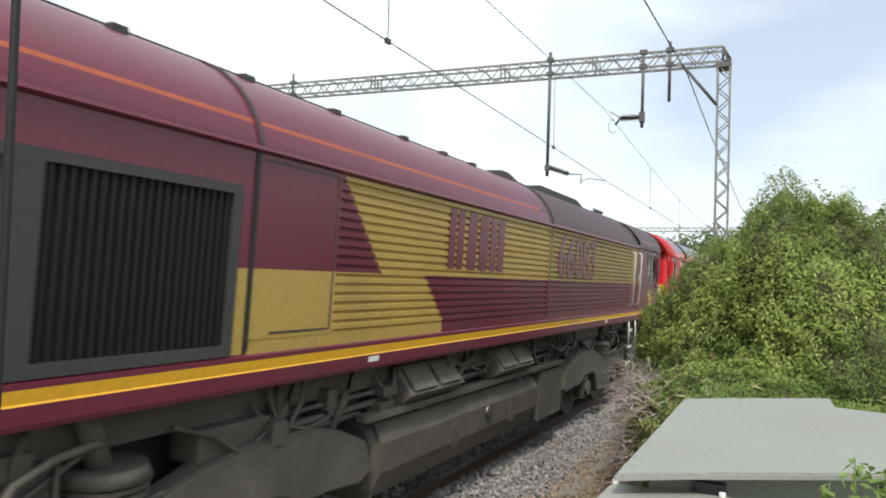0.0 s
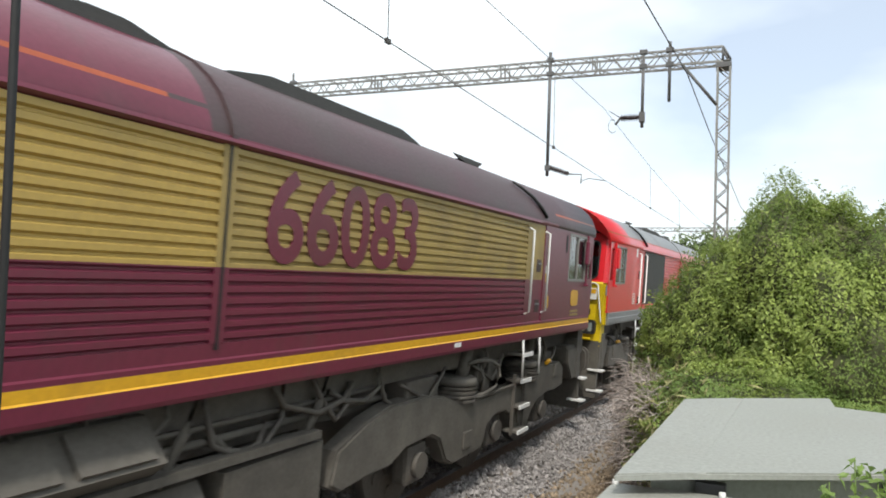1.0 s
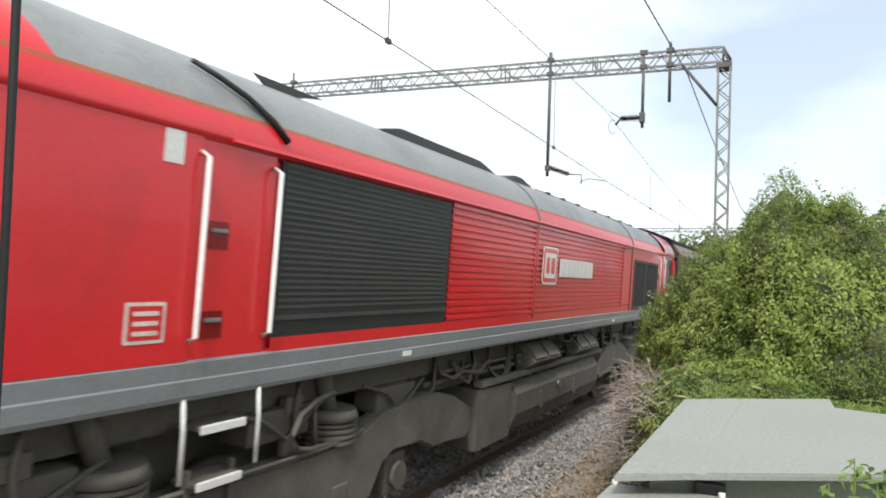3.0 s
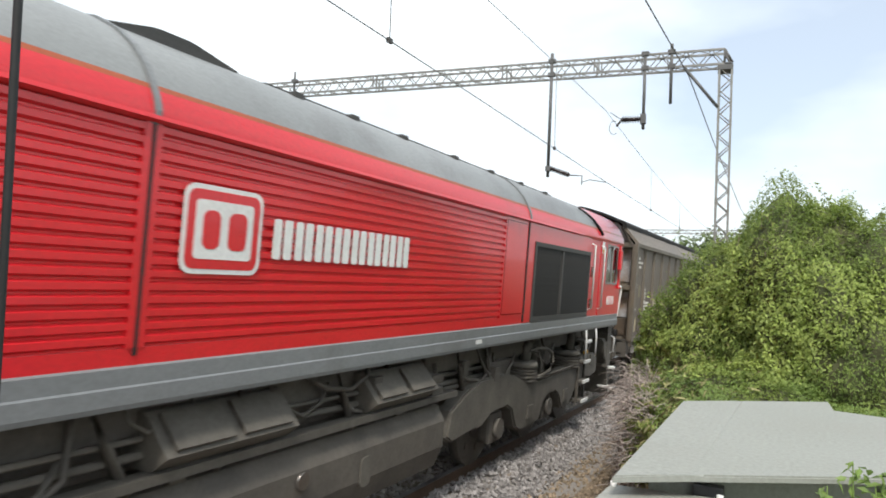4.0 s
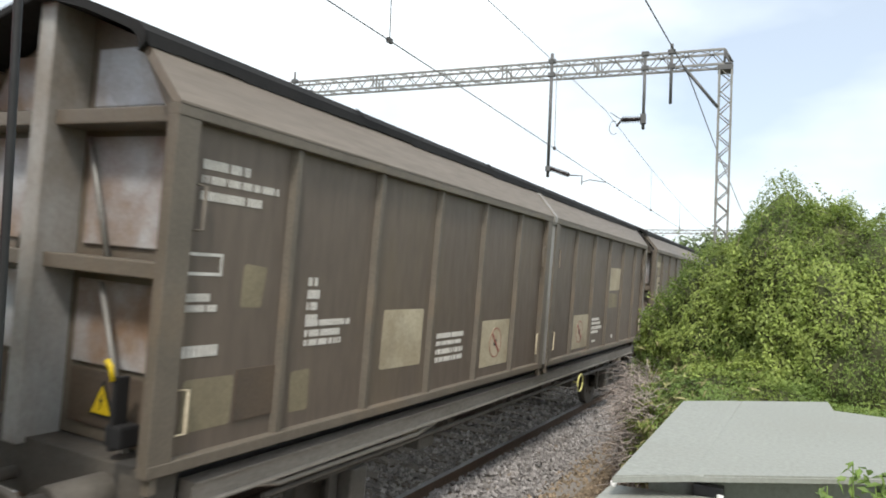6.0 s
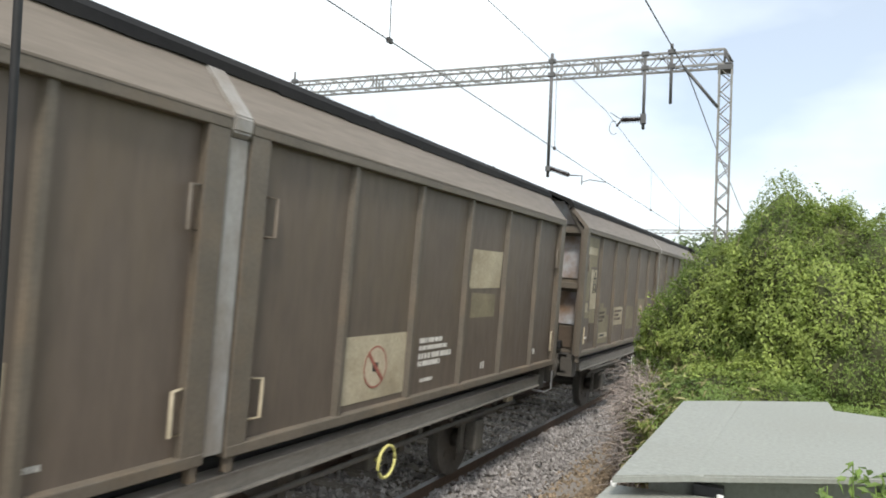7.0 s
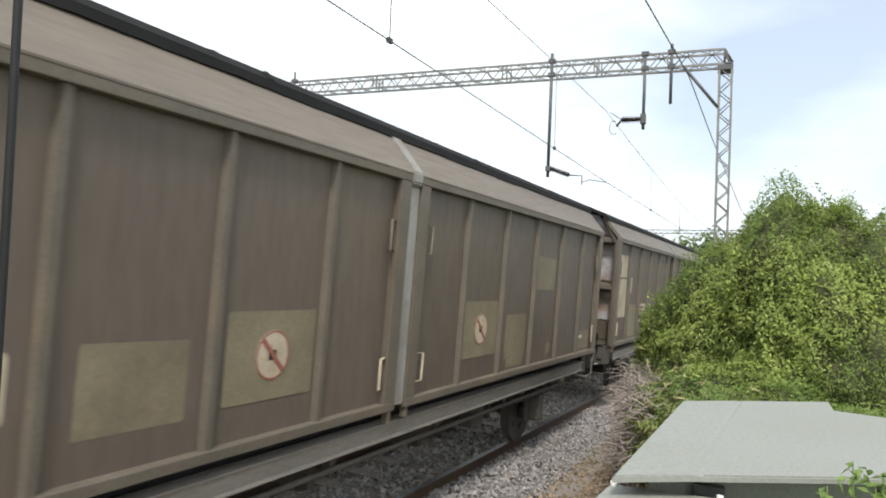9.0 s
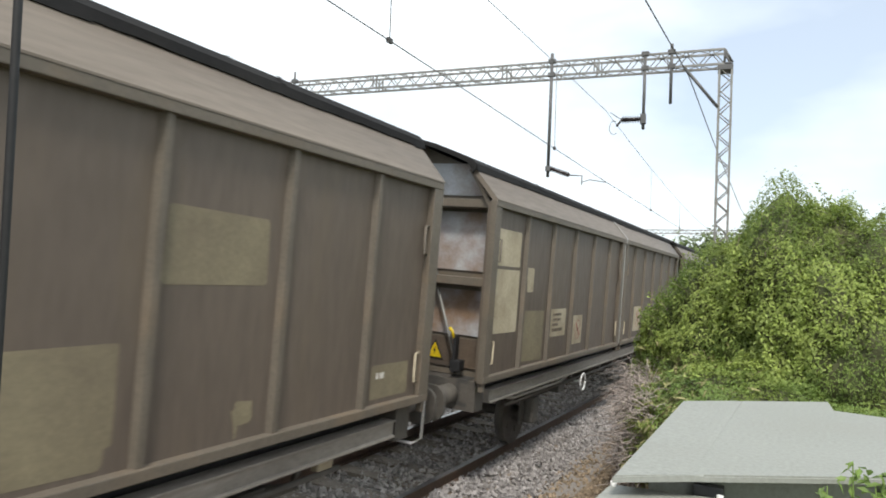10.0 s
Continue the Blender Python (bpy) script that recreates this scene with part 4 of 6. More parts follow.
        paint(bm, lambda c: 1 if ((not red or end) and c.z < 1.666) else 0)
        nose = P("nose", bm, ["yellow", "under"], None, "warning yellow lower cab front", end=end)
        # screen wall with two openings: bars laid on a raked plane
        bm = bmesh.new()
        rake = .14

        def bar(x0, x1, z0, z1, th=.05):
            y0, y1 = -.02 + (z0 - 2.46) * rake, -.02 + (z1 - 2.46) * rake
            vs = [bm.verts.new(p) for p in ((x0, y0, z0), (x1, y0, z0), (x1, y1, z1), (x0, y1, z1), (x0, y0 + th, z0), (x1, y0 + th, z0), (x1, y1 + th, z1), (x0, y1 + th, z1))]
            fs = [bm.faces.new([vs[i] for i in q]) for q in ((0, 1, 2, 3), (7, 6, 5, 4), (0, 4, 5, 1), (1, 5, 6, 2), (2, 6, 7, 3), (3, 7, 4, 0))]
            bmesh.ops.recalc_face_normals(bm, faces=fs)
        for x0, x1, z0, z1 in ((-1.24, 1.24, 2.46, 2.51), (-1.24, 1.24, 3.27, 3.40), (-1.0, 1.0, 3.40, 3.60), (-.13, .13, 2.51, 3.27), (1.14, 1.24, 2.51, 3.27), (-1.24, -1.14, 2.51, 3.27)):
            bm = bmesh.new()
            bar(x0, x1, z0, z1)
            P("screen_surround", bm, side, end=end)
        for sx in (1, -1):
            bm = bmesh.new()
            o = [(sx * 1.325, .02, 2.46), (sx * 1.24, -.02, 2.46), (sx * 1.24, .094, 3.27), (sx * 1.325, .11, 3.27), (sx * 1.325, .13, 2.46), (sx * 1.24, .13, 2.46), (sx * 1.24, .20, 3.27), (sx * 1.325, .20, 3.27)]
            vs = [bm.verts.new(p) for p in o]
            fs = [bm.faces.new([vs[i] for i in q]) for q in ((0, 1, 2, 3), (7, 6, 5, 4), (0, 4, 5, 1), (1, 5, 6, 2), (2, 6, 7, 3), (3, 7, 4, 0))]
            bmesh.ops.recalc_face_normals(bm, faces=fs)
            bmesh.ops.bevel(bm, geom=[bm.edges.get((vs[0], vs[3]))], offset=.028, segments=3, affect="EDGES")
            P("corner_pillar", bm, side, end=end)
        for sx in (1, -1):
            bm = bmesh.new()
            bar(min(sx * .13, sx * 1.14), max(sx * .13, sx * 1.14), 2.51, 3.27, .012)
            bmesh.ops.translate(bm, verts=bm.verts, vec=(0, .02, 0))
            screen = P("windscreen", bm, "pane", None, end=end)
            # rounded rubber seal, and the body-coloured corners outside it
            ring = rounded(sx * .635, 2.89, 1.01, .76, .15, 5)
            slim = rounded(sx * .635, 2.89, .955, .705, .125, 5)
            bm = bmesh.new()
            loops = [[bm.verts.new((x, (z - 2.46) * rake - .02 + d, z)) for x, z in line] for line, d in ((ring, .012), (ring, -.014), (slim, -.014), (slim, .012))]
            for a, b in zip(loops, loops[1:] + loops[:1]):
                for k in range(len(ring)):
                    q = (k + 1) % len(ring)
                    bm.faces.new((a[k], a[q], b[q], b[k]))
            bmesh.ops.recalc_face_normals(bm, faces=bm.faces)
            P("screen_seal", bm, "rubber", screen, end=end)
            for c in range(4):
                arc = ring[c * 6:c * 6 + 6]
                tip = (max((p[0] for p in arc), key=lambda v: abs(v - sx * .635)), max((p[1] for p in arc), key=lambda v: abs(v - 2.89)))
                bm = bmesh.new()
                f = bm.faces.new([bm.verts.new((x, (z - 2.46) * rake - .018, z)) for x, z in [tip] + arc])
                bmesh.ops.solidify(bm, geom=[f], thickness=.02)
                P("corner_gusset", bm, side, end=end)
            # dust left beyond the wiper's sweep
            bm = bmesh.new()
            inner, outer = [], []
            for k in range(25):
                a = radians(88 + 94 * k / 24)
                c, q = math.cos(a), math.sin(a)
                reach = min((1.09 - .16) / max(1e-6, -c) if c < 0 else 9, (3.24 - 2.53) / max(1e-6, q) if q > 0 else 9)
                rad = min(.80, reach - .01)
                for store, rr in ((inner, rad), (outer, reach)):
                    x, z = 1.09 + c * rr, 2.53 + q * rr
                    store.append(bm.verts.new((sx * x, (z - 2.46) * rake - .006, z)))
            for k in range(24):
                f = bm.faces.new((inner[k], inner[k + 1], outer[k + 1], outer[k]))
            bmesh.ops.recalc_face_normals(bm, faces=bm.faces)
            P("dust_film", bm, "dust", screen, end=end)
            bm = bmesh.new()
            tube(bm, [(sx * .9, .06, 3.30), (sx * .96, .03, 3.1), (sx * 1.0, .01, 2.85)], .007, 5)
            box(bm, sx * .88 - .025, sx * .88 + .025, .0, .1, 3.24, 3.36, .01)
            P("wiper", bm, "rubber", screen, end=end)
        # visor: closing face of the roof with its grille
        bm = bmesh.new()
        half = [(1.31, 3.31), (1.26, 3.44), (1.19, 3.55), (1.08, 3.66), (.94, 3.76), (.74, 3.85), (.4, 3.905)]
        arch = [(.82, 3.53), (1.0, 3.475), (1.16, 3.39), (1.27, 3.30)]
        prism(bm, half + [(-x, z) for x, z in half[::-1]] + [(-x, z) for x, z in arch[::-1]] + arch, 0, .09, "y")
        for v in bm.verts:
            v.co.y += .03 - .42 * max(0, (v.co.z - 3.27)) / .65
        visor = P("visor", bm, side, end=end)
        def lip_at(z):
            return .02 - .42 * (z - 3.27) / .65
        octagon = [(-.80, 3.56), (.80, 3.56), (.86, 3.62), (.84, 3.74), (.66, 3.865), (-.66, 3.865), (-.84, 3.74), (-.86, 3.62)]
        bm = bmesh.new()
        loops = [[bm.verts.new((x * g, lip_at(3.71 + (z - 3.71) * h) - d, 3.71 + (z - 3.71) * h)) for x, z in octagon] for g, h, d in ((1, 1, -.01), (1, 1, .03), (.9, .78, .03), (.9, .78, -.01))]
        for a, b in zip(loops, loops[1:] + loops[:1]):
            for k in range(8):
                bm.faces.new((a[k], a[(k + 1) % 8], b[(k + 1) % 8], b[k]))
        bmesh.ops.recalc_face_normals(bm, faces=bm.faces)
        P("visor_frame", bm, side, visor, end=end)
        bm = bmesh.new()
        vs = [bm.verts.new((x * .92, lip_at(z) - .002, 3.71 + (z - 3.71) * .8)) for x, z in octagon]
        bm.faces.new(vs)
        P("visor_recess", bm, "lamp_red" if red else "maroon_grime", visor, end=end)
        bm = bmesh.new()
        for z in np.arange(3.61, 3.82, .024):
            w = .76 if z < 3.73 else .76 - (float(z) - 3.73) * 1.7
            box(bm, -w, w, lip_at(float(z)) - .016, lip_at(float(z)) - .004, float(z), float(z) + .010)
        for x in np.arange(-.72, .73, .048):
            top = 3.81 - max(0, abs(float(x)) - .6) * .6
            vs = [(float(x) + a, lip_at(z) - d, z) for z in (3.60, top) for a, d in ((-.004, .018), (.004, .018), (.004, .006), (-.004, .006))]
            vs = [bm.verts.new(p) for p in vs]
            for q in ((0, 1, 5, 4), (1, 2, 6, 5), (3, 0, 4, 7)):
                bm.faces.new([vs[i] for i in q])
        tagged(P("visor_grille", bm, side, visor, end=end), kind="stuff")
        # lamps
        bm = bmesh.new()
        box(bm, -.15, .15, -.02, .3, 3.34, 3.56, .03)
        lamp = P("top_lamp", bm, side, end=end)
        bm = bmesh.new()
        tube(bm, [(0, -.01, 3.45), (0, -.045, 3.45)], .082, 18, .07)
        P("lamp_lens", bm, "lens", lamp, end=end)
        for sx in (1, -1):
            bm = bmesh.new()
            prism(bm, rounded(sx * .855, 1.615, .58, .26, .06), -.035, .10, "y")
            cl = P("lamp_unit", bm, "rubber", None, "black lamp housing", end=end)
            bm = bmesh.new()
            tube(bm, [(sx * .885, -.03, 1.61), (sx * .885, -.055, 1.61)], .09, 18)
            P("headlight", bm, "lens", cl, end=end)
            bm = bmesh.new()
            tube(bm, [(sx * .69, -.03, 1.60), (sx * .69, -.05, 1.60)], .065, 16)
            P("tail_light", bm, "lamp_red", cl, end=end)
            bm = bmesh.new()
            prism(bm, rounded(sx * 1.05, 1.62, .08, .16, .02), -.045, -.03, "y")
            P("marker_light", bm, "glass_pale", cl, end=end)
            bm = bmesh.new()
            tube(bm, [(sx * 1.24, .03, 1.70), (sx * 1.25, -.05, 1.74), (sx * 1.19, -.08, 2.22), (sx * 1.17, -.075, 2.40), (sx * 1.12, -.07, 2.445), (sx * .2, -.06, 2.445)], .014, 6)
            P("nose_handrail", bm, "white", nose, end=end)
            bm = bmesh.new()
            box(bm, min(sx * .56, sx * 1.08), max(sx * .56, sx * 1.08), -.14, .08, 1.385, 1.415, .008)
            P("nose_step", bm, "yellow" if red else "under", nose, end=end)
            # buffers
            bm = bmesh.new()
            tube(bm, [(sx * .87, .35, 1.06), (sx * .87, -.02, 1.06), (sx * .87, -.02, 1.06), (sx * .87, -.22, 1.06)], .13, 16)
            tube(bm, [(sx * .87, -.22, 1.06), (sx * .87, -.42, 1.06)], .10, 16)
            prism(bm, rounded(sx * .87, 1.06, .62, .44, .14), -.47, -.42, "y")
            P("buffer", bm, "under", end=end)
        bm = bmesh.new()
        box(bm, -1.25, 1.25, .18, .4, .85, 1.5)
        prism(bm, [(.05, .95), (.0, .30), (.06, .28), (.2, .9)], -1.22, 1.22, "x")
        P("plough", bm, "under_light", end=end)
        for k, z in enumerate((.42, .80)):
            bm = bmesh.new()
            box(bm, 1.05, 1.34, -.02, .16, z, z + .035, .006)
            P("shunter_step", bm, "white", end=end)
        bm = bmesh.new()
        tube(bm, [(0, .2, 1.02), (0, -.25, 1.02), (0, -.40, .85)], .05, 8)
        tube(bm, [(.45, .2, 1.15), (.42, -.12, 1.1), (.38, -.22, .75)], .03, 8)
        P("coupling", bm, "under", end=end)
        bm = bmesh.new()
        tube(bm, [(.35, .1, 1.22), (.33, -.1, 1.2), (.3, -.15, 1.05)], .035, 8)
        P("brake_hose", bm, "lamp_red", end=end)
        # cab door with its handrails; darker raised plates paint the latch recesses' shade
        bm = bmesh.new()
        box(bm, 1.285, 1.312, 2.68 - back_off, 3.355 - back_off, 1.91, 3.26)
        cut(bm, (0, 0, 2.472), (0, 0, 1))
        paint(bm, lambda c: 1 if (not red and not end and c.z > 2.472) else 0)
        door = P("cab_door", bm, [side, "gold_grime"], end=end)
        latch_y = 3.09 if end else 2.78
        for z in (2.03, 2.58):
            bm = bmesh.new()
            box(bm, 1.306, 1.318, latch_y - back_off, latch_y + .17 - back_off, z, z + .17)
            P("latch_recess", bm, "maroon_grime" if not red else "lamp_red", door, end=end)
            bm = bmesh.new()
            box(bm, 1.316, 1.335, latch_y + .02 - back_off, latch_y + .15 - back_off, z + .10, z + .125, .004)
            P("latch", bm, "grey", door, end=end)
        for k in (2.68 - back_off, 3.325 - back_off):
            bm = bmesh.new()
            tube(bm, [(1.32, k, 2.02), (1.385, k, 2.05), (1.385, k, 3.12), (1.32, k, 3.15)], .016, 8)
            P("handrail", bm, "white", end=end)
            bm = bmesh.new()
            tube(bm, [(1.33, k, 1.68), (1.35, k, 1.5), (1.35, k, 1.18)], .015, 6)
            P("step_rail", bm, "white", end=end)
        bm = bmesh.new()
        prism(bm, [(2.75 - back_off, 3.29), (3.45 - back_off, 3.29), (3.35 - back_off, 3.52), (2.80 - back_off, 3.60)], 1.06, 1.20, "x")
        bmesh.ops.bevel(bm, geom=list(bm.edges), offset=.02, segments=2, affect="EDGES")
        for v in bm.verts:
            v.co.x += (3.40 - v.co.z) * .5 + .06
        P("roof_scoop", bm, side, end=end)
        # black tube laid on the roof paints the dark inside of the scoop
        bm = bmesh.new()
        hi, lo = (2.72 - back_off, 3.42 - back_off) if red and not end else (3.42 - back_off, 2.74 - back_off)
        path = [(.93, 3.80, 0), (1.02, 3.745, .12), (1.12, 3.67, .32), (1.21, 3.575, .58), (1.28, 3.45, .85), (1.33, 3.33, 1)]
        pts = [(x + .012, hi + (lo - hi) * f, z + .012) for x, z, f in path]
        tube(bm, pts[1:], .018, 8, .026)
        P("scoop_opening", bm, "black", end=end)
        # boarding steps
        bm = bmesh.new()
        for k in (2.86 - back_off, 3.24 - back_off):
            box(bm, 1.20, 1.24, k - .02, k + .02, .40, 1.2)
        P("step_hanger", bm, "under", end=end)
        for z in (.43, .76, 1.10, 1.45):
            bm = bmesh.new()
            w = .40
            box(bm, 1.1, 1.30, 2.85 - back_off, 2.85 - back_off + w, z, z + .035, .006)
            step = P("step", bm, "under_light", end=end)
            bm = bmesh.new()
            box(bm, 1.30, 1.325, 2.86 - back_off, 2.84 - back_off + w, z - .015, z + .04, .006)
            P("step_nosing", bm, "white", step, end=end)
        # sandbox below the cab
        bm = bmesh.new()
        so = -.25 if red else 0.0
        prism(bm, [(.27 + so, 1.36), (.92 + so, 1.38), (.85 + so, 1.12), (.58 + so, .85), (.28 + so, .85)], .8, 1.24, "x")
        bmesh.ops.bevel(bm, geom=list(bm.edges), offset=.02, segments=2, affect="EDGES")
        prism(bm, [(.30 + so, 1.365), (.88 + so, 1.38), (.88 + so, 1.41), (.30 + so, 1.395)], .86, 1.2, "x")
        P("sandbox", bm, "under_light", end=end)
        # bogie
        bm = bmesh.new()
        outline = [(.95, .80), (.95, 1.08), (1.1, 1.18), (2.12, 1.22), (2.3, 1.06), (3.2, 1.04), (4.2, 1.03), (4.8, 1.06), (5.2, 1.18), (5.6, 1.24), (6.3, 1.24), (6.7, 1.15), (7.12, .98),
                   (7.2, .70), (7.05, .62), (6.6, .66), (6.25, .66), (5.95, .78), (5.45, .80), (5.25, .72), (5.07, .46), (4.9, .38), (4.1, .40), (3.95, .66), (3.75, .74), (3.4, .74), (3.2, .66),
                   (3.0, .42), (2.55, .42), (2.35, .60), (2.1, .72), (1.6, .78), (1.3, .76)]
        for x0, x1 in ((1.0, 1.2), (-1.2, -1.0)):
            prism(bm, outline, x0, x1, "x")
        bmesh.ops.bevel(bm, geom=[e for e in bm.edges if abs(e.verts[0].co.x - e.verts[1].co.x) < .01], offset=.025, segments=2, affect="EDGES")
        box(bm, -1.0, 1.0, 2.4, 2.7, .5, .9), box(bm, -1.0, 1.0, 4.5, 4.8, .5, .9)
        P("bogie_frame", bm, "under_light", end=end)
        # added filler block: keeps background light from showing between the bogie frames
        bm = bmesh.new()
        box(bm, -.6, .6, 1.2, 6.9, .6, 1.39, .03)
        P("traction_motor_case", bm, "under", end=end)
        for ay in (1.78, 3.58, 5.6):
            bm = bmesh.new()
            box(bm, .95, 1.13, ay - .2, ay + .2, .34, .74, .05)
            disc_x(bm, 1.12, 1.19, ay, .53, .13, 16)
            P("axlebox", bm, "under", end=end)
        for ay in (2.42, 4.58):
            bm = bmesh.new()
            rings = [[bm.verts.new((1.0 + r * math.cos(a), ay + r * math.sin(a), z)) for a in (2 * math.pi * i / 20 for i in range(20))]
                     for z, r in [(1.03 + k * .05 + d, r) for k in range(4) for d, r in ((0, .235), (.008, .27), (.034, .27), (.042, .235))]]
            for a, b in zip(rings, rings[1:]):
                for i in range(20):
                    bm.faces.new((a[i], a[(i + 1) % 20], b[(i + 1) % 20], b[i]))
            P("rubber_spring", bm, "under", end=end)
            bm = bmesh.new()
            tube(bm, [(1.0, ay, 1.23), (1.0, ay, 1.31)], .285, 20, .25)
            tube(bm, [(1.06, ay - .06, 1.3), (1.06, ay - .2, 1.66)], .075, 10)
            P("spring_cap", bm, "under_light", end=end)
            bm = bmesh.new()
            tube(bm, [(1.12, ay - .55, 1.62), (1.16, ay - .62, 1.45), (1.15, ay - .6, 1.3), (1.12, ay - .5, 1.16)], .022, 6)
            box(bm, 1.06, 1.14, ay - .7, ay - .5, 1.36, 1.50, .02)
            box(bm, 1.08, 1.15, ay - .72, ay - .56, 1.05, 1.24, .03)
            P("brake_gear", bm, "under_light", end=end)
        bm = bmesh.new()
        tube(bm, [(1.12, 4.5, 1.45), (1.2, 4.36, 1.49), (1.25, 4.1, 1.47), (1.26, 3.9, 1.39), (1.26, 3.83, 1.27), (1.25, 3.9, 1.13), (1.21, 4.1, 1.08), (1.2, 4.5, 1.07)], .024, 8)
        tube(bm, [(1.15, 4.2, 1.42), (1.2, 4.16, 1.25), (1.19, 4.2, 1.1)], .016, 6)
        P("air_hose", bm, "under_light", end=end)
        bm = bmesh.new()
        tube(bm, [(1.215, 2.5, 1.075), (1.215, 3.4, 1.065), (1.215, 4.3, 1.055), (1.215, 4.85, 1.11)], .018, 6)
        P("brake_pipe", bm, "under_light", end=end)
        for ay, z in ((2.75, .52), (4.45, .5), (1.25, .98)):
            bm = bmesh.new()
            box(bm, 1.195, 1.222, ay, ay + .22, z, z + .2, .015)
            P("bracket_plate", bm, "under_light", end=end)
        for y0, y1, z0, z1 in ((1.3, 2.2, 1.12, 1.36), (3.5, 4.2, 1.18, 1.42), (5.2, 5.9, 1.16, 1.4)):
            bm = bmesh.new()
            box(bm, .85, 1.12, y0, y1, z0, z1, .03)
            P("air_cylinder", bm, "under", end=end)
            bm = bmesh.new()
            tube(bm, [(1.08, y0 - .2, z1 + .05), (1.16, y0 + .1, z1 - .05), (1.17, (y0 + y1) / 2, z0 + .02), (1.12, y1 + .15, z1)], .018, 6)
            P("hose", bm, "under_light", end=end)
        bm = bmesh.new()
        tube(bm, [(1.18, 1.62, 1.235), (1.2, 1.72, 1.26), (1.2, 1.84, 1.23)], .03, 8)
        P("chain_cover", bm, "stripe", end=end)
    # wheelsets
    wheels = []
    for u in (1.78, 3.58, 5.6, LEN - 5.6, LEN - 3.58, LEN - 1.78):
        bm = bmesh.new()
        for sx in (1, -1):
            disc_x(bm, sx * .69, sx * .82, 0, 0, .53, 32)
            disc_x(bm, sx * .82, sx * .86, 0, 0, .18, 16)
            for k in range(6):
                a = 2 * math.pi * k / 6
                disc_x(bm, sx * .815, sx * .835, .33 * math.cos(a), .33 * math.sin(a), .06, 10)
        disc_x(bm, -.8, .8, 0, 0, .09, 12)
        w = part("wheelset", bm, "under", root)
        w.location = (0, u if red else LEN - u, .53)
        wheels.append((w, .53))
    # fuel tank and boxes between the bogies
    bm = bmesh.new()
    prism(bm, [(1.0, .34), (1.13, .42), (1.22, .65), (1.22, .92), (1.12, 1.08), (.9, 1.16), (-.9, 1.16), (-1.12, 1.08), (-1.22, .92), (-1.22, .65), (-1.13, .42), (-1.0, .34)], 8.5, 12.9, "y")
    bmesh.ops.bevel(bm, geom=[e for e in bm.edges if abs(e.verts[0].co.y - e.verts[1].co.y) < .01], offset=.08, segments=3, affect="EDGES")
    P("fuel_tank", bm, "under", smooth=False)
    bm = bmesh.new()
    prism(bm, [(7.35, .40), (8.42, .40), (8.42, 1.10), (7.35, 1.12)], -1.2, 1.2, "x")
    P("battery_case", bm, "under_light")
    for k in (9.6, 11.3):
        bm = bmesh.new()
        prism(bm, rounded(k, .72, .16, .26, .05), 1.2, 1.232, "x")
        P("fuel_gauge", bm, "under_light")
    bm = bmesh.new()
    tube(bm, [(1.21, 10.4, .85), (1.25, 10.4, .85)], .07, 12)
    P("filler_cap", bm, "steel")
    bm = bmesh.new()
    box(bm, 1.10, 1.22, 7.4, 13.1, 1.15, 1.21)
    P("tank_ledge", bm, "under_light")
    for a, b in ((9.0, 10.22), (11.3, 12.47)):
        bm = bmesh.new()
        prism(bm, [(.8, 1.20), (1.18, 1.22), (1.30, 1.32), (1.08, 1.56), (.8, 1.58)], a, b, "y")
        bx = P("filter_box", bm, "under_light", None, "dusty grey underframe filter box")
        for c, d in ((a + .08, (a + b) / 2 - .05), ((a + b) / 2 + .05, b - .08)):
            bm = bmesh.new()
            vs = [(1.285, c, 1.345), (1.285, d, 1.345), (1.11, d, 1.535), (1.11, c, 1.535)]
            lo = [bm.verts.new(p) for p in vs]
            hi = [bm.verts.new((p[0] + .02, p[1], p[2] + .02)) for p in vs]
            bm.faces.new(hi)
            for i in range(4):
                bm.faces.new((lo[i], lo[(i + 1) % 4], hi[(i + 1) % 4], hi[i]))
            bmesh.ops.recalc_face_normals(bm, faces=bm.faces)
            P("filter_lid", bm, "under_light", bx)
    bm = bmesh.new()
    for z, y0, y1, r in ((1.30, 6.2, 14.6, .03), (1.40, 6.4, 14.2, .022), (1.2, 13.0, 15.0, .03)):
        tube(bm, [(1.05, y0, z), (1.08, (y0 + y1) / 2, z), (1.05, y1, z - .05)], r, 6)
    for k in (7.2, 8.6, 10.9, 13.2, 14.0):
        tube(bm, [(1.1, k, 1.68), (1.12, k + .12, 1.4), (1.1, k + .3, 1.1)], .035, 6)
    P("pipework", bm, "under_light")
    rng = np.random.default_rng(21)
    for k in range(26):
        y = float(rng.uniform(6.3, 14.3))
        z = float(rng.uniform(1.22, 1.55))
        bm = bmesh.new()
        if k % 3 == 0:
            w, h = float(rng.uniform(.1, .3)), float(rng.uniform(.08, .2))
            box(bm, 1.0, float(rng.uniform(1.12, 1.22)), y, y + w, z - h, z, .012)
            P("equipment_box", bm, "under_light" if k % 2 else "under")
        else:
            dy = float(rng.uniform(.3, 1.1)) * (1 if k % 2 else -1)
            dz = float(rng.uniform(.1, .35))
            tube(bm, [(1.05, y, 1.66), (1.12, y + dy * .1, z), (1.15, y + dy * .45, z - dz * .7), (1.12, y + dy * .8, z - dz * .4), (1.06, y + dy, z + .05)], float(rng.uniform(.012, .028)), 6)
            P("hose", bm, "under_light" if k % 2 else "under")
    bm = bmesh.new()
    box(bm, -.9, .9, 6.2, 14.2, 1.15, 1.5)
    P("air_reservoir", bm, "under")
    for k in (5.2, 13.2):
        bm = bmesh.new()
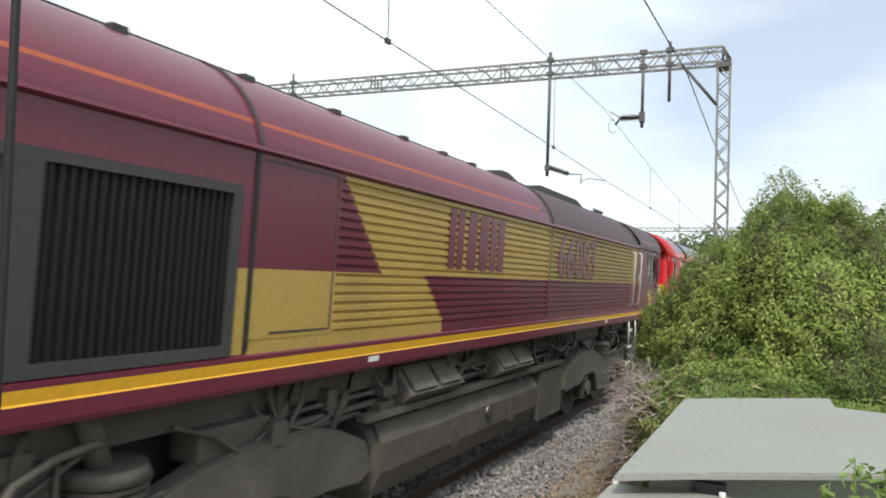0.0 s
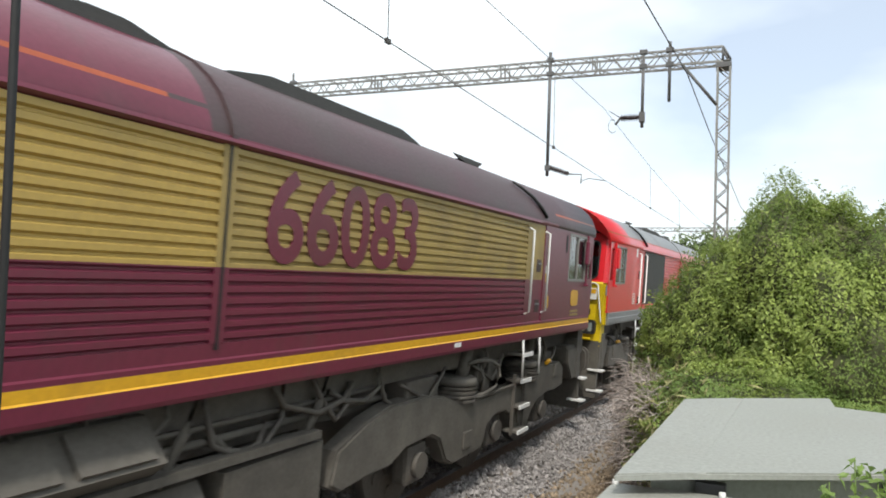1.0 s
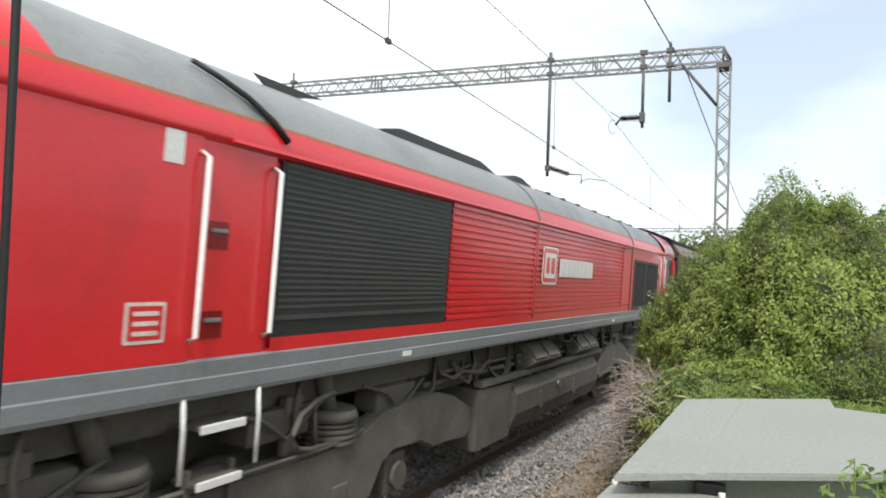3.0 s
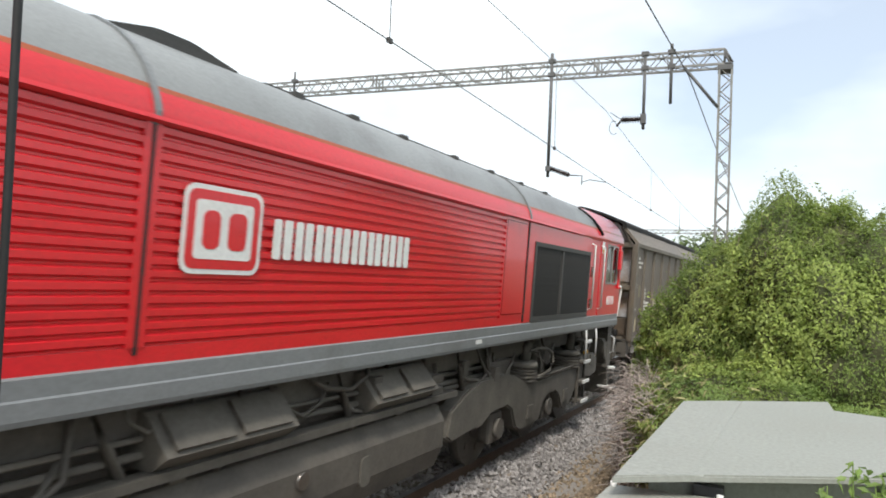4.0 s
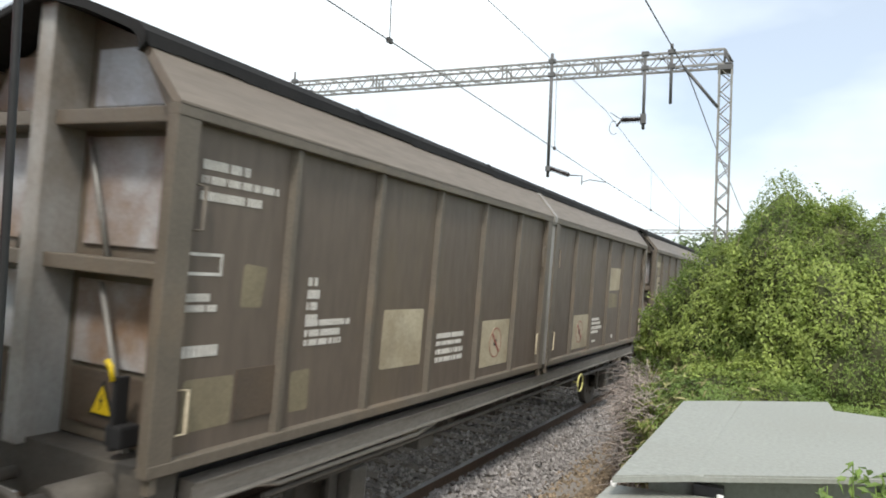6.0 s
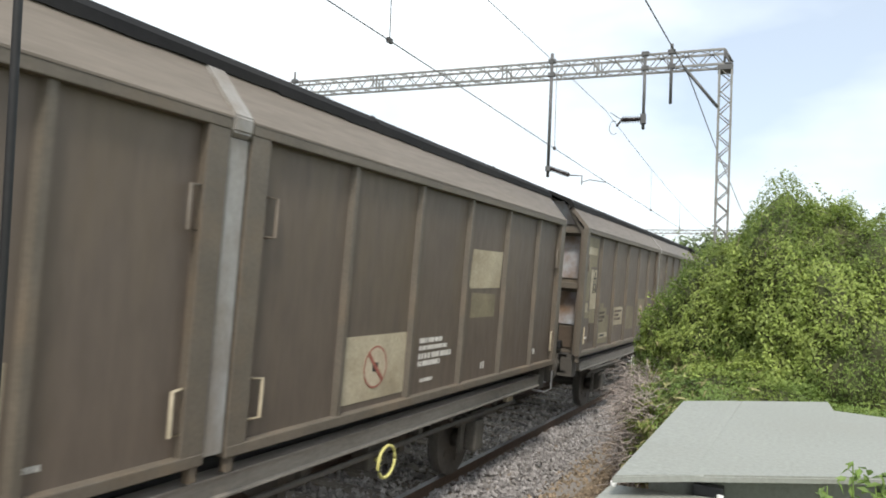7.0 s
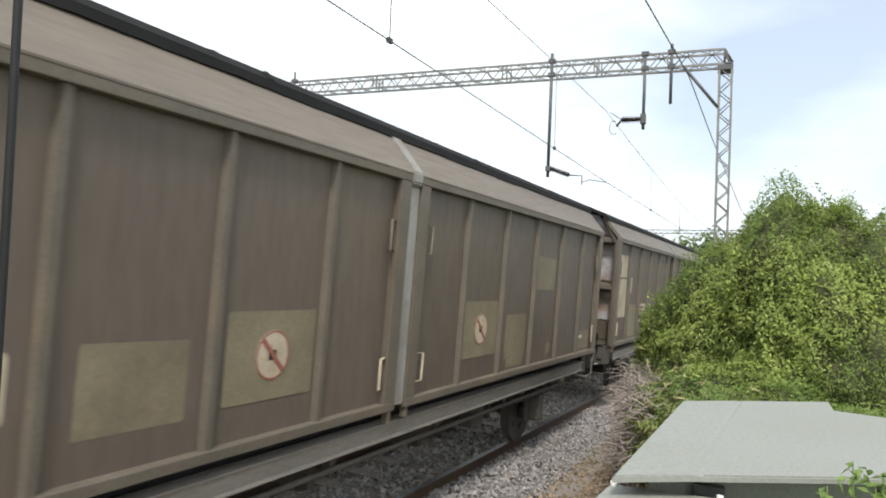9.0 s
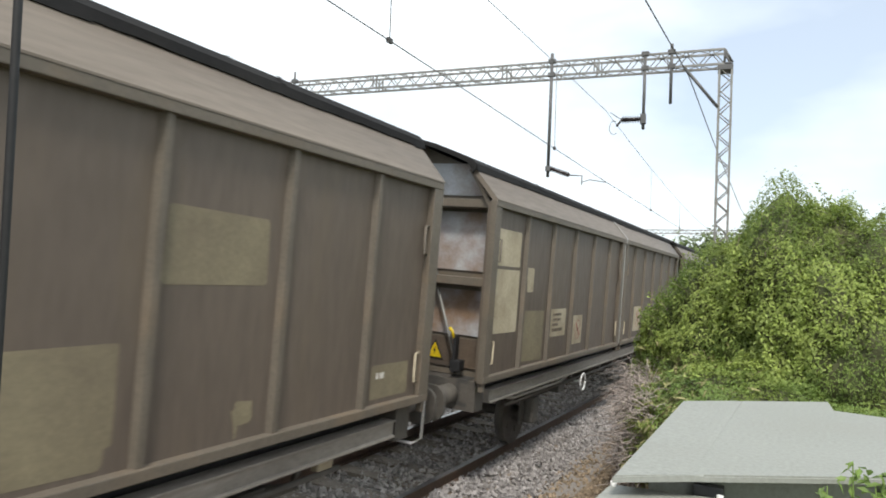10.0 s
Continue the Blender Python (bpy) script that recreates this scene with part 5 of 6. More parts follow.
        box(bm, 1.345, 1.349, k, k + .16, 1.73, 1.775)
        P("data_plate", bm, "white")
    root["s_min"] = s_min
    return root, wheels


def slab(name, parent, mat, y0, y1, z0, z1, x=1.326, t=.003, r=.02):
    bm = bmesh.new()
    prism(bm, rounded((y0 + y1) / 2, (z0 + z1) / 2, y1 - y0, z1 - z0, min(r, (y1 - y0) * .45, (z1 - z0) * .45)), x, x + t, "x")
    return part(name, bm, mat, parent)


S1, S2 = -1.815, 19.423
loco_maroon, wheels_1 = build_loco(False, S1)
loco_red, wheels_2 = build_loco(True, S2)

# lettering and marks on the maroon locomotive
for a, b in ((8.17, 8.52), (8.62, 9.17), (9.23, 9.65)):
    for c, d in ((a, a + (b - a) * .42), (a + (b - a) * .56, b)):
        slab("letter_block", loco_maroon, "maroon", c, d, 2.55, 3.17, 1.324, .003, .03)
words("running_number", "66083", .86, 1.3235, 0, 0, "maroon", loco_maroon, 1.0, bold=.014, span=(11.81, 13.87, 2.51, 3.17))
slab("emblem", loco_maroon, "stripe", 18.91, 19.30, 2.08, 2.33, 1.326, .003, .08)
# raised black slab paints the shade inside the oval handhold
slab("handhold_slot", loco_maroon, "black", 18.50, 18.58, 2.90, 3.17, 1.326, .004, .035)
for z in (1.93, 1.985):
    slab("writing_bar", loco_maroon, "gold_grime", 18.90, 19.33, z, z + .03, 1.326, .003, .005)
slab("warning_label", loco_maroon, "white", 17.61, 17.74, 2.56, 2.68, 1.326, .003, .005)
slab("warning_label", loco_maroon, "stripe", 17.61, 17.74, 2.45, 2.56, 1.326, .003, .005)
slab("yellow_label", loco_maroon, "stripe", 17.65, 17.81, 2.08, 2.25, 1.326, .003, .005)

# marks on the red locomotive
y0, y1, z0, z1 = 8.92, 9.585, 2.415, 2.95
bm = bmesh.new()
prism(bm, rounded((y0 + y1) / 2, (z0 + z1) / 2, y1 - y0, z1 - z0, .08), 1.332, 1.337, "x")
part("emblem", bm, "white", loco_red)
slab("emblem_field", loco_red, "red", y0 + .03, y1 - .03, z0 + .03, z1 - .03, 1.336, .004, .06)
slab("emblem_core", loco_red, "white", y0 + .09, y1 - .09, z0 + .09, z1 - .09, 1.339, .004, .03)
for a, b in ((y0 + .15, y0 + .29), (y0 + .36, y0 + .52)):
    slab("emblem_slot", loco_red, "red", a, b, z0 + .15, z1 - .15, 1.342, .004, .05)
k = 29.26
for i in range(8):
    slab("letter_block", loco_red, "white", k - 19.55, k + .08 - 19.55, 2.53, 2.805, 1.332, .006, .02)
    slab("letter_block", loco_red, "white", k + .11 - 19.55, k + .195 - 19.55, 2.53, 2.805, 1.332, .006, .02)
    k += .2345
words("running_number", "66118", .30, 1.327, 0, 0, "white", loco_red, .72, bold=.004, span=(19.08, 19.60, 2.085, 2.25))
slab("warning_label", loco_red, "white", 2.40, 2.54, 3.05, 3.24, 1.326, .003, .005)
slab("warning_label", loco_red, "white", 38.06 - 19.55, 38.22 - 19.55, 3.02, 3.23, 1.326, .003, .005)
slab("label_mark", loco_red, "stripe", 38.09 - 19.55, 38.19 - 19.55, 3.04, 3.09, 1.328, .003, .005)
# handhold opening drawn as a black slab, its inner shade in the colour
slab("handhold_slot", loco_red, "black", 18.70, 18.80, 2.86, 3.17, 1.326, .004, .045)
slab("writing_bar", loco_red, "letter", 2.23, 2.50, 2.03, 2.26, 1.326, .003, .01)
slab("writing_field", loco_red, "red", 2.25, 2.48, 2.05, 2.24, 1.328, .003, .01)
for z in (2.075, 2.13, 2.185):
    slab("writing_bar", loco_red, "letter", 2.28, 2.45, z, z + .025, 1.330, .003, .005)


def nose_mark(name, mat, x0, x1, z0, z1, y=-.004, r=.01):
    bm = bmesh.new()
    prism(bm, rounded((x0 + x1) / 2, (z0 + z1) / 2, x1 - x0, z1 - z0, r), y, .03, "y")
    return part(name, bm, mat, loco_red)


nose_mark("number_field", "yellow", .57, 1.12, 1.755, 2.08, .012)
nose_mark("warning_label", "white", 1.01, 1.145, 2.14, 2.35, -.047)
nose_mark("label_mark", "stripe", 1.025, 1.13, 2.25, 2.335, -.050)
num = words("running_number", "66118", .18, 0, 0, 0, "rubber", loco_red, .72, bold=.002, span=(0, .37, 0, .12))
num.matrix_basis = pose(.665, .0, 1.845, 0, 0, -90)
nose_mark("emblem", "white", -.12, .16, 2.1, 2.3, -.036, .02)
nose_mark("emblem_field", "lamp_red", -.10, .14, 2.12, 2.28, -.039, .02)
nose_mark("emblem_core", "white", -.06, .10, 2.145, 2.255, -.042, .01)
bm = bmesh.new()
box(bm, .35, .8, .2, .55, 2.53, 2.545)
part("paper_sheet", bm, "white", loco_red)

# ---- covered vans ----
VAN_LEN = 13.77


def build_van(label, first_rib=1.2, rib_start=8.2, wheel_y=8.8, wheel_paint="white"):
    root = thing("covered_van", label, "freight wagon", "train vehicles")

    def P(name, bm, mats, parent=None, label="", smooth=False):
        return part(name, bm, mats, parent or root, label, None, smooth)
    # box between the end walls, set behind the sliding doors
    bm = bmesh.new()
    prism(bm, [(-1.28, 1.25), (1.22, 1.25), (1.22, 3.3), (.95, 3.72), (-.95, 3.72), (-1.28, 3.3)], .42, VAN_LEN - .42, "y")
    P("body", bm, "van")
    # sliding doors: sheet, ribs, frame
    for d0, d1, ribs, hy in ((.0, 6.78, [first_rib + 1.125 * k for k in range(5)], ((6.63, 6.51), (.17, .27))), (6.97, VAN_LEN, [rib_start + 1.125 * k for k in range(5)], ((7.17, 7.28), (VAN_LEN - .17, VAN_LEN - .28)))):
        bm = bmesh.new()
        box(bm, 1.225, 1.262, d0 + .02, d1 - .02, 1.27, 3.36)
        door = P("sliding_door", bm, "van")
        bm = bmesh.new()
        prism(bm, [(1.262, 3.385), (1.338, 3.385), (1.338, 3.40), (1.035, 3.745), (.97, 3.76), (1.0, 3.70), (1.262, 3.40)], d0, d1, "y")
        P("canted_top", bm, "van_cant", door)
        bm = bmesh.new()
        box(bm, 1.25, 1.335, d0, d1, 3.315, 3.386, .008), box(bm, 1.25, 1.335, d0, d1, 1.24, 1.315, .008)
        for k in (d0, d1 - .18):
            box(bm, 1.25, 1.33, k, k + .18, 1.31, 3.32, .008)
        P("door_frame", bm, "van_post", door)
        for k in (d0 + .03, d1 - .09):
            bm = bmesh.new()
            box(bm, 1.26, 1.32, k, k + .06, 1.14, 1.245, .006)
            P("door_foot", bm, "van_post", door)
        for k in ribs:
            bm = bmesh.new()
            prism(bm, [(1.26, -.045), (1.312, -.025), (1.312, .025), (1.26, .045)], 1.31, 3.32, "z")
            o = P("rib", bm, "van_post", door)
            o.location.y = k
        for k in hy:
            for z in (1.45, 2.67):
                bm = bmesh.new()
                tube(bm, [(1.29, k[0], z), (1.315, k[1], z + .005), (1.315, k[1], z + .27), (1.29, k[0], z + .275)], .013, 6)
                P("grab_handle", bm, "van_post" if z > 2 else "patch", door)
    bm = bmesh.new()
    prism(bm, [(1.22, 1.28), (1.315, 1.28), (1.315, 3.27), (1.22, 3.27)], 6.79, 6.95, "y")
    post = P("centre_post", bm, "van_silver")
    bm = bmesh.new()
    prism(bm, [(1.22, 3.27), (1.30, 3.27), (1.345, 3.31), (1.345, 3.41), (1.05, 3.75), (.98, 3.75), (1.22, 3.40)], 6.785, 6.96, "y")
    bmesh.ops.bevel(bm, geom=list(bm.edges), offset=.012, segments=2, affect="EDGES")
    P("post_cap", bm, "van_silver", post, "bleached post head over the roof edge")
    # black strips stand in for the shade in the gaps beside the post
    bm = bmesh.new()
    box(bm, 1.22, 1.30, 6.77, 6.795, 1.28, 3.27), box(bm, 1.22, 1.30, 6.95, 6.985, 1.28, 3.27)
    P("door_seal", bm, "rubber", post)
    # bitumen roof with ragged edge
    bm = bmesh.new()
    line = [(1.045, 3.74), (1.04, 3.81), (.98, 3.868), (.8, 3.935), (.5, 4.04), (.06, 4.15), (-.06, 4.15), (-.5, 4.04), (-.8, 3.935), (-.98, 3.868), (-1.04, 3.81), (-1.045, 3.74)]
    prism(bm, line + [(x * .95, z - .05) for x, z in line[::-1]], -.04, VAN_LEN + .04, "y")
    P("roof", bm, "van_roof")
    # torn edge of the roof sheet, in lengths that overlap
    tear = np.random.default_rng(int(first_rib * 100))
    k = -.03
    while k < VAN_LEN:
        e = min(VAN_LEN + .03, k + float(tear.uniform(.7, 1.5)))
        dip = float(tear.uniform(.0, .022))
        bm = bmesh.new()
        rag = [k + (e - k) * i / 9 for i in range(10)]
        top = [bm.verts.new((1.052, y, 3.80)) for y in rag]
        low = [bm.verts.new((1.058 + dip * .5, y, 3.742 - dip * (1.2 - .6 * i / 9) + float(tear.normal(0, .003)))) for i, y in enumerate(rag)]
        back = [bm.verts.new((1.03, v.co.y, v.co.z)) for v in low]
        for i in range(9):
            bm.faces.new((top[i], low[i], low[i + 1], top[i + 1])), bm.faces.new((low[i], back[i], back[i + 1], low[i + 1]))
        P("roof_edge_strip", bm, "van_roof")
        k = e
    for k in (2.2, 5.1, 8.8, 11.6):
        bm = bmesh.new()
        prism(bm, [(x * 1.004, z + .012) for x, z in line], k, k + .06, "y", closed=False)
        P("roof_batten", bm, "van_roof")
    # ends
    for e in (0, 1):
        def E(name, bm, mats, label=""):
            if e:
                for v in bm.verts:
                    v.co.y = VAN_LEN - v.co.y
                bmesh.ops.reverse_faces(bm, faces=bm.faces)
            return P(name, bm, mats, None, label)
        bm = bmesh.new()
        prism(bm, [(-1.2, 1.25), (1.2, 1.25), (1.2, 3.3), (.92, 3.78), (0, 4.12), (-.92, 3.78), (-1.2, 3.3)], .34, .42, "y")
        E("end_wall", bm, "van_post")
        for sx in (1, -1):
            for z0, z1, top, mt in ((1.34, 1.70, 0, "van_rust"), (1.74, 2.30, 0, "van_end"), (2.53, 3.26, 0, "van_end"), (3.46, 3.86, .35, "van_end")):
                bm = bmesh.new()
                prism(bm, [(sx * .16, z0), (sx * (1.13 - top * .3), z0), (sx * (1.13 - top), z1), (sx * .16, z1)], .318, .341, "y")
                bmesh.ops.bevel(bm, geom=[q for q in bm.edges if abs(q.verts[0].co.y - q.verts[1].co.y) < .001], offset=.008, segments=2, affect="EDGES")
                E("end_panel", bm, mt, "weathered silver end panel with rust stains" if mt == "van_end" else "rust-stained brown end panel")
        bm = bmesh.new()
        box(bm, -.08, .08, .04, .34, 1.2, 4.12, .01)
        E("end_post", bm, "van_silver")
        for z in (2.36, 3.30):
            bm = bmesh.new()
            box(bm, .085, 1.25, .10, .34, z, z + .10, .01), box(bm, -1.25, -.085, .10, .34, z, z + .10, .01)
            E("end_beam", bm, "van_post")
        for sx in (1, -1):
            bm = bmesh.new()
            prism(bm, [(sx * 1.20, 1.25), (sx * 1.255, 1.25), (sx * 1.255, 3.33), (sx * .96, 3.77), (sx * .92, 3.74), (sx * 1.20, 3.32)], .05, .36, "y")
            E("corner_post", bm, "van_post")
            bm = bmesh.new()
            tube(bm, [(sx * .2, .28, 3.25), (sx * .5, .28, 2.40)], .02, 6), tube(bm, [(sx * .55, .2, 2.3), (sx * .92, .2, 1.28)], .018, 6)
            E("locking_rod", bm, "galv")
            bm = bmesh.new()
            box(bm, sx * .88 - .02, sx * .88 + .02, .1, .2, 1.3, 1.75, .01), box(bm, sx * .9 - .07, sx * .9 + .07, .1, .25, 1.32, 1.46, .02)
            E("door_winch", bm, "rubber")
            bm = bmesh.new()
            tube(bm, [(sx * .80, .10, 1.84), (sx * .84, .10, 1.80), (sx * .87, .10, 1.72)], .02, 6)
            E("lever", bm, "yellow")
            bm = bmesh.new()
            tube(bm, [(sx * .87, .3, 1.06), (sx * .87, -.28, 1.06)], .12, 14)
            prism(bm, rounded(sx * .87, 1.06, .55, .40, .15), -.6, -.55, "y")
            tube(bm, [(sx * .87, -.28, 1.06), (sx * .87, -.56, 1.06)], .085, 14)
            E("buffer", bm, "under")
        bm = bmesh.new()
        tube(bm, [(1.22, .0, 2.3), (1.27, -.06, 2.22), (1.27, -.06, .85), (1.2, .0, .80), (1.0, .0, .8)], .014, 6)
        if e:
            E("end_handrail", bm, "white")
        else:
            bm.free()
        bm = bmesh.new()
        prism(bm, [(.40, 1.42), (.64, 1.42), (.52, 1.65)], .306, .316, "y")
        E("warning_triangle_edge", bm, "rubber")
        bm = bmesh.new()
        prism(bm, [(.425, 1.435), (.615, 1.435), (.52, 1.618)], .300, .307, "y")
        E("warning_triangle", bm, "yellow")
        bm = bmesh.new()
        prism(bm, [(.53, 1.57), (.505, 1.515), (.52, 1.515), (.512, 1.46), (.54, 1.53), (.525, 1.53)], .296, .301, "y")
        E("lightning_symbol", bm, "rubber")
        bm = bmesh.new()
        tube(bm, [(0, .4, 1.0), (0, -.2, 1.0), (0, -.45, .75)], .045, 8)
        tube(bm, [(.35, .3, 1.0), (.35, -.15, .9), (.30, -.25, .6)], .025, 6)
        E("coupling", bm, "under")
        bm = bmesh.new()
        box(bm, -1.2, 1.2, .1, .35, .88, 1.24)
        E("headstock", bm, "under")
    # underframe
    # solebar coloured near-black to paint the shade in the gap below the doors
    bm = bmesh.new()
    prism(bm, [(.95, .93), (1.10, .93), (1.10, .97), (1.0, .97), (1.0, 1.2), (1.10, 1.2), (1.10, 1.25), (.95, 1.25)], .1, VAN_LEN - .1, "y")
    prism(bm, [(-.95, .93), (-1.1, .93), (-1.1, 1.25), (-.95, 1.25)], .1, VAN_LEN - .1, "y")
    box(bm, -1.0, 1.0, .3, VAN_LEN - .3, 1.1, 1.24)
    P("solebar", bm, "frame")
    bm = bmesh.new()
    prism(bm, [(1.12, .95), (1.26, .95), (1.26, .965), (1.235, .975), (1.235, 1.085), (1.26, 1.095), (1.26, 1.11), (1.12, 1.11)], .45, VAN_LEN - .45, "y")
    P("door_rail", bm, "rail_dust")
    bm = bmesh.new()
    tube(bm, [(1.17, 1.2, .82), (1.17, VAN_LEN - 1.2, .82)], .025, 8)
    for k in (4.2, 6.1, 8.0, 9.9):
        box(bm, 1.10, 1.16, k, k + .08, .78, 1.0)
        box(bm, -.9, .95, k, k + .10, .60, .95)
    P("brake_rod", bm, "under")
    bm = bmesh.new()
    tube(bm, [(1.2, .9, .98), (1.22, 1.3, .90), (1.22, 3.4, .885), (1.2, 3.8, .93)], .022, 8)
    P("air_pipe", bm, "rail_dust")
    for k in (3.6, 9.0):
        bm = bmesh.new()
        box(bm, .95, 1.14, k, k + .34, .66, .92, .02)
        P("relay_box", bm, "under_light")
    for k in (5.2, 8.6):
        bm = bmesh.new()
        tube(bm, [(-.5, k, .72), (.7, k, .72)], .2, 16)
        P("air_tank", bm, "under")
    bm = bmesh.new()
    pts = [(1.26, wheel_y + .145 * math.cos(a), .75 + .145 * math.sin(a)) for a in (2 * math.pi * i / 20 for i in range(21))]
    tube(bm, pts, .016, 6)
    tube(bm, [(1.1, wheel_y, .75), (1.2, wheel_y, .75)], .02, 6)
    P("handbrake_wheel", bm, wheel_paint, None, "painted ring handbrake wheel")
    wheels = []
    for ay in (2.5, 11.5):
        bm = bmesh.new()
        for o in range(5):
            w = .62 - o * .1
            box(bm, 1.0, 1.12, ay - w, ay + w, .74 + o * .022, .76 + o * .022)
        box(bm, 1.0, 1.16, ay - .12, ay + .12, .36, .74, .03)
        for sy in (-1, 1):
            tube(bm, [(1.06, ay + sy * .62, .76), (1.06, ay + sy * .72, .95)], .03, 6)
            box(bm, .98, 1.02, ay + sy * .14, ay + sy * .26, .35, .95)
        P("suspension", bm, "under_light")
        bm = bmesh.new()
        box(bm, 1.12, 1.20, ay + .75, ay + .95, .85, 1.05, .02)
        P("bracket", bm, "patch")
        bm = bmesh.new()
        for sx in (1, -1):
            disc_x(bm, sx * .69, sx * .82, 0, 0, .46, 32)
            disc_x(bm, sx * .82, sx * .98, 0, 0, .12, 16)
            for k in range(5):
                a = 2 * math.pi * k / 5
                disc_x(bm, sx * .815, sx * .83, .27 * math.cos(a), .27 * math.sin(a), .05, 10)
        disc_x(bm, -.8, .8, 0, 0, .08, 12)
        w = P("wheelset", bm, "under")
        w.location = (0, ay, .46)
        wheels.append((w, .46))
    return root, wheels


def sign(root, y0, y1, z0, z1, field):
    slab("sign_field", root, field, y0, y1, z0, z1, 1.262, .004, .01)
    cy, cz, r = (y0 + y1) / 2, (z0 + z1) / 2, min(y1 - y0, z1 - z0) * (.33 if field == "patch" else .28)
    bm = bmesh.new()
    prism(bm, [(cy + r * math.cos(2 * math.pi * k / 32), cz + r * math.sin(2 * math.pi * k / 32)) for k in range(32)], 1.264, 1.269, "x")
    part("sign_disc", bm, "sign_cream", root)
    bm = bmesh.new()
    ring = [(cy + q * math.cos(2 * math.pi * k / 32), cz + q * math.sin(2 * math.pi * k / 32)) for q in (r, r * .92) for k in range(32)]
    vs = [bm.verts.new((1.271, a, b)) for a, b in ring]
    for k in range(32):
        bm.faces.new((vs[k], vs[(k + 1) % 32], vs[32 + (k + 1) % 32], vs[32 + k]))
    bmesh.ops.recalc_face_normals(bm, faces=bm.faces)
    for f in bm.faces:
        if f.normal.x < 0:
            f.normal_flip()
    part("sign_ring", bm, "sign_red", root)
    bm = bmesh.new()
    box(bm, 1.2695, 1.2725, cy - r * .25, cy + r * .2, cz - r * .2, cz + r * .2)
    part("sign_symbol", bm, "rubber", root)
    bm = bmesh.new()
    w = .012
    prism(bm, [(cy - r * .64 - w, cz + r * .64 - w), (cy - r * .64 + w, cz + r * .64 + w), (cy + r * .64 + w, cz - r * .64 + w), (cy + r * .64 - w, cz - r * .64 - w)], 1.271, 1.274, "x")
    part("sign_slash", bm, "sign_red", root)


def bars(root, y0, y1, z0, z1, rows, rng, mat="letter"):
    h = (z1 - z0) / rows
    for r in range(rows):
        end_y = y0 + (y1 - y0) * rng.uniform(.5, 1.0)
        hh = h * rng.uniform(.5, .72)
        bm = bmesh.new()
        y = y0
        while y < end_y:
            cw = hh * rng.uniform(.22, .5)
            zt = z1 - r * h - .01
            prism(bm, [(y, zt - hh), (y + cw, zt - hh), (y + cw, zt), (y, zt)], 1.2622, 1.2668, "x")
            y += cw + hh * (.16 if rng.random() < .82 else .5)
        tagged(part("writing_bar", bm, mat, root), kind="stuff")


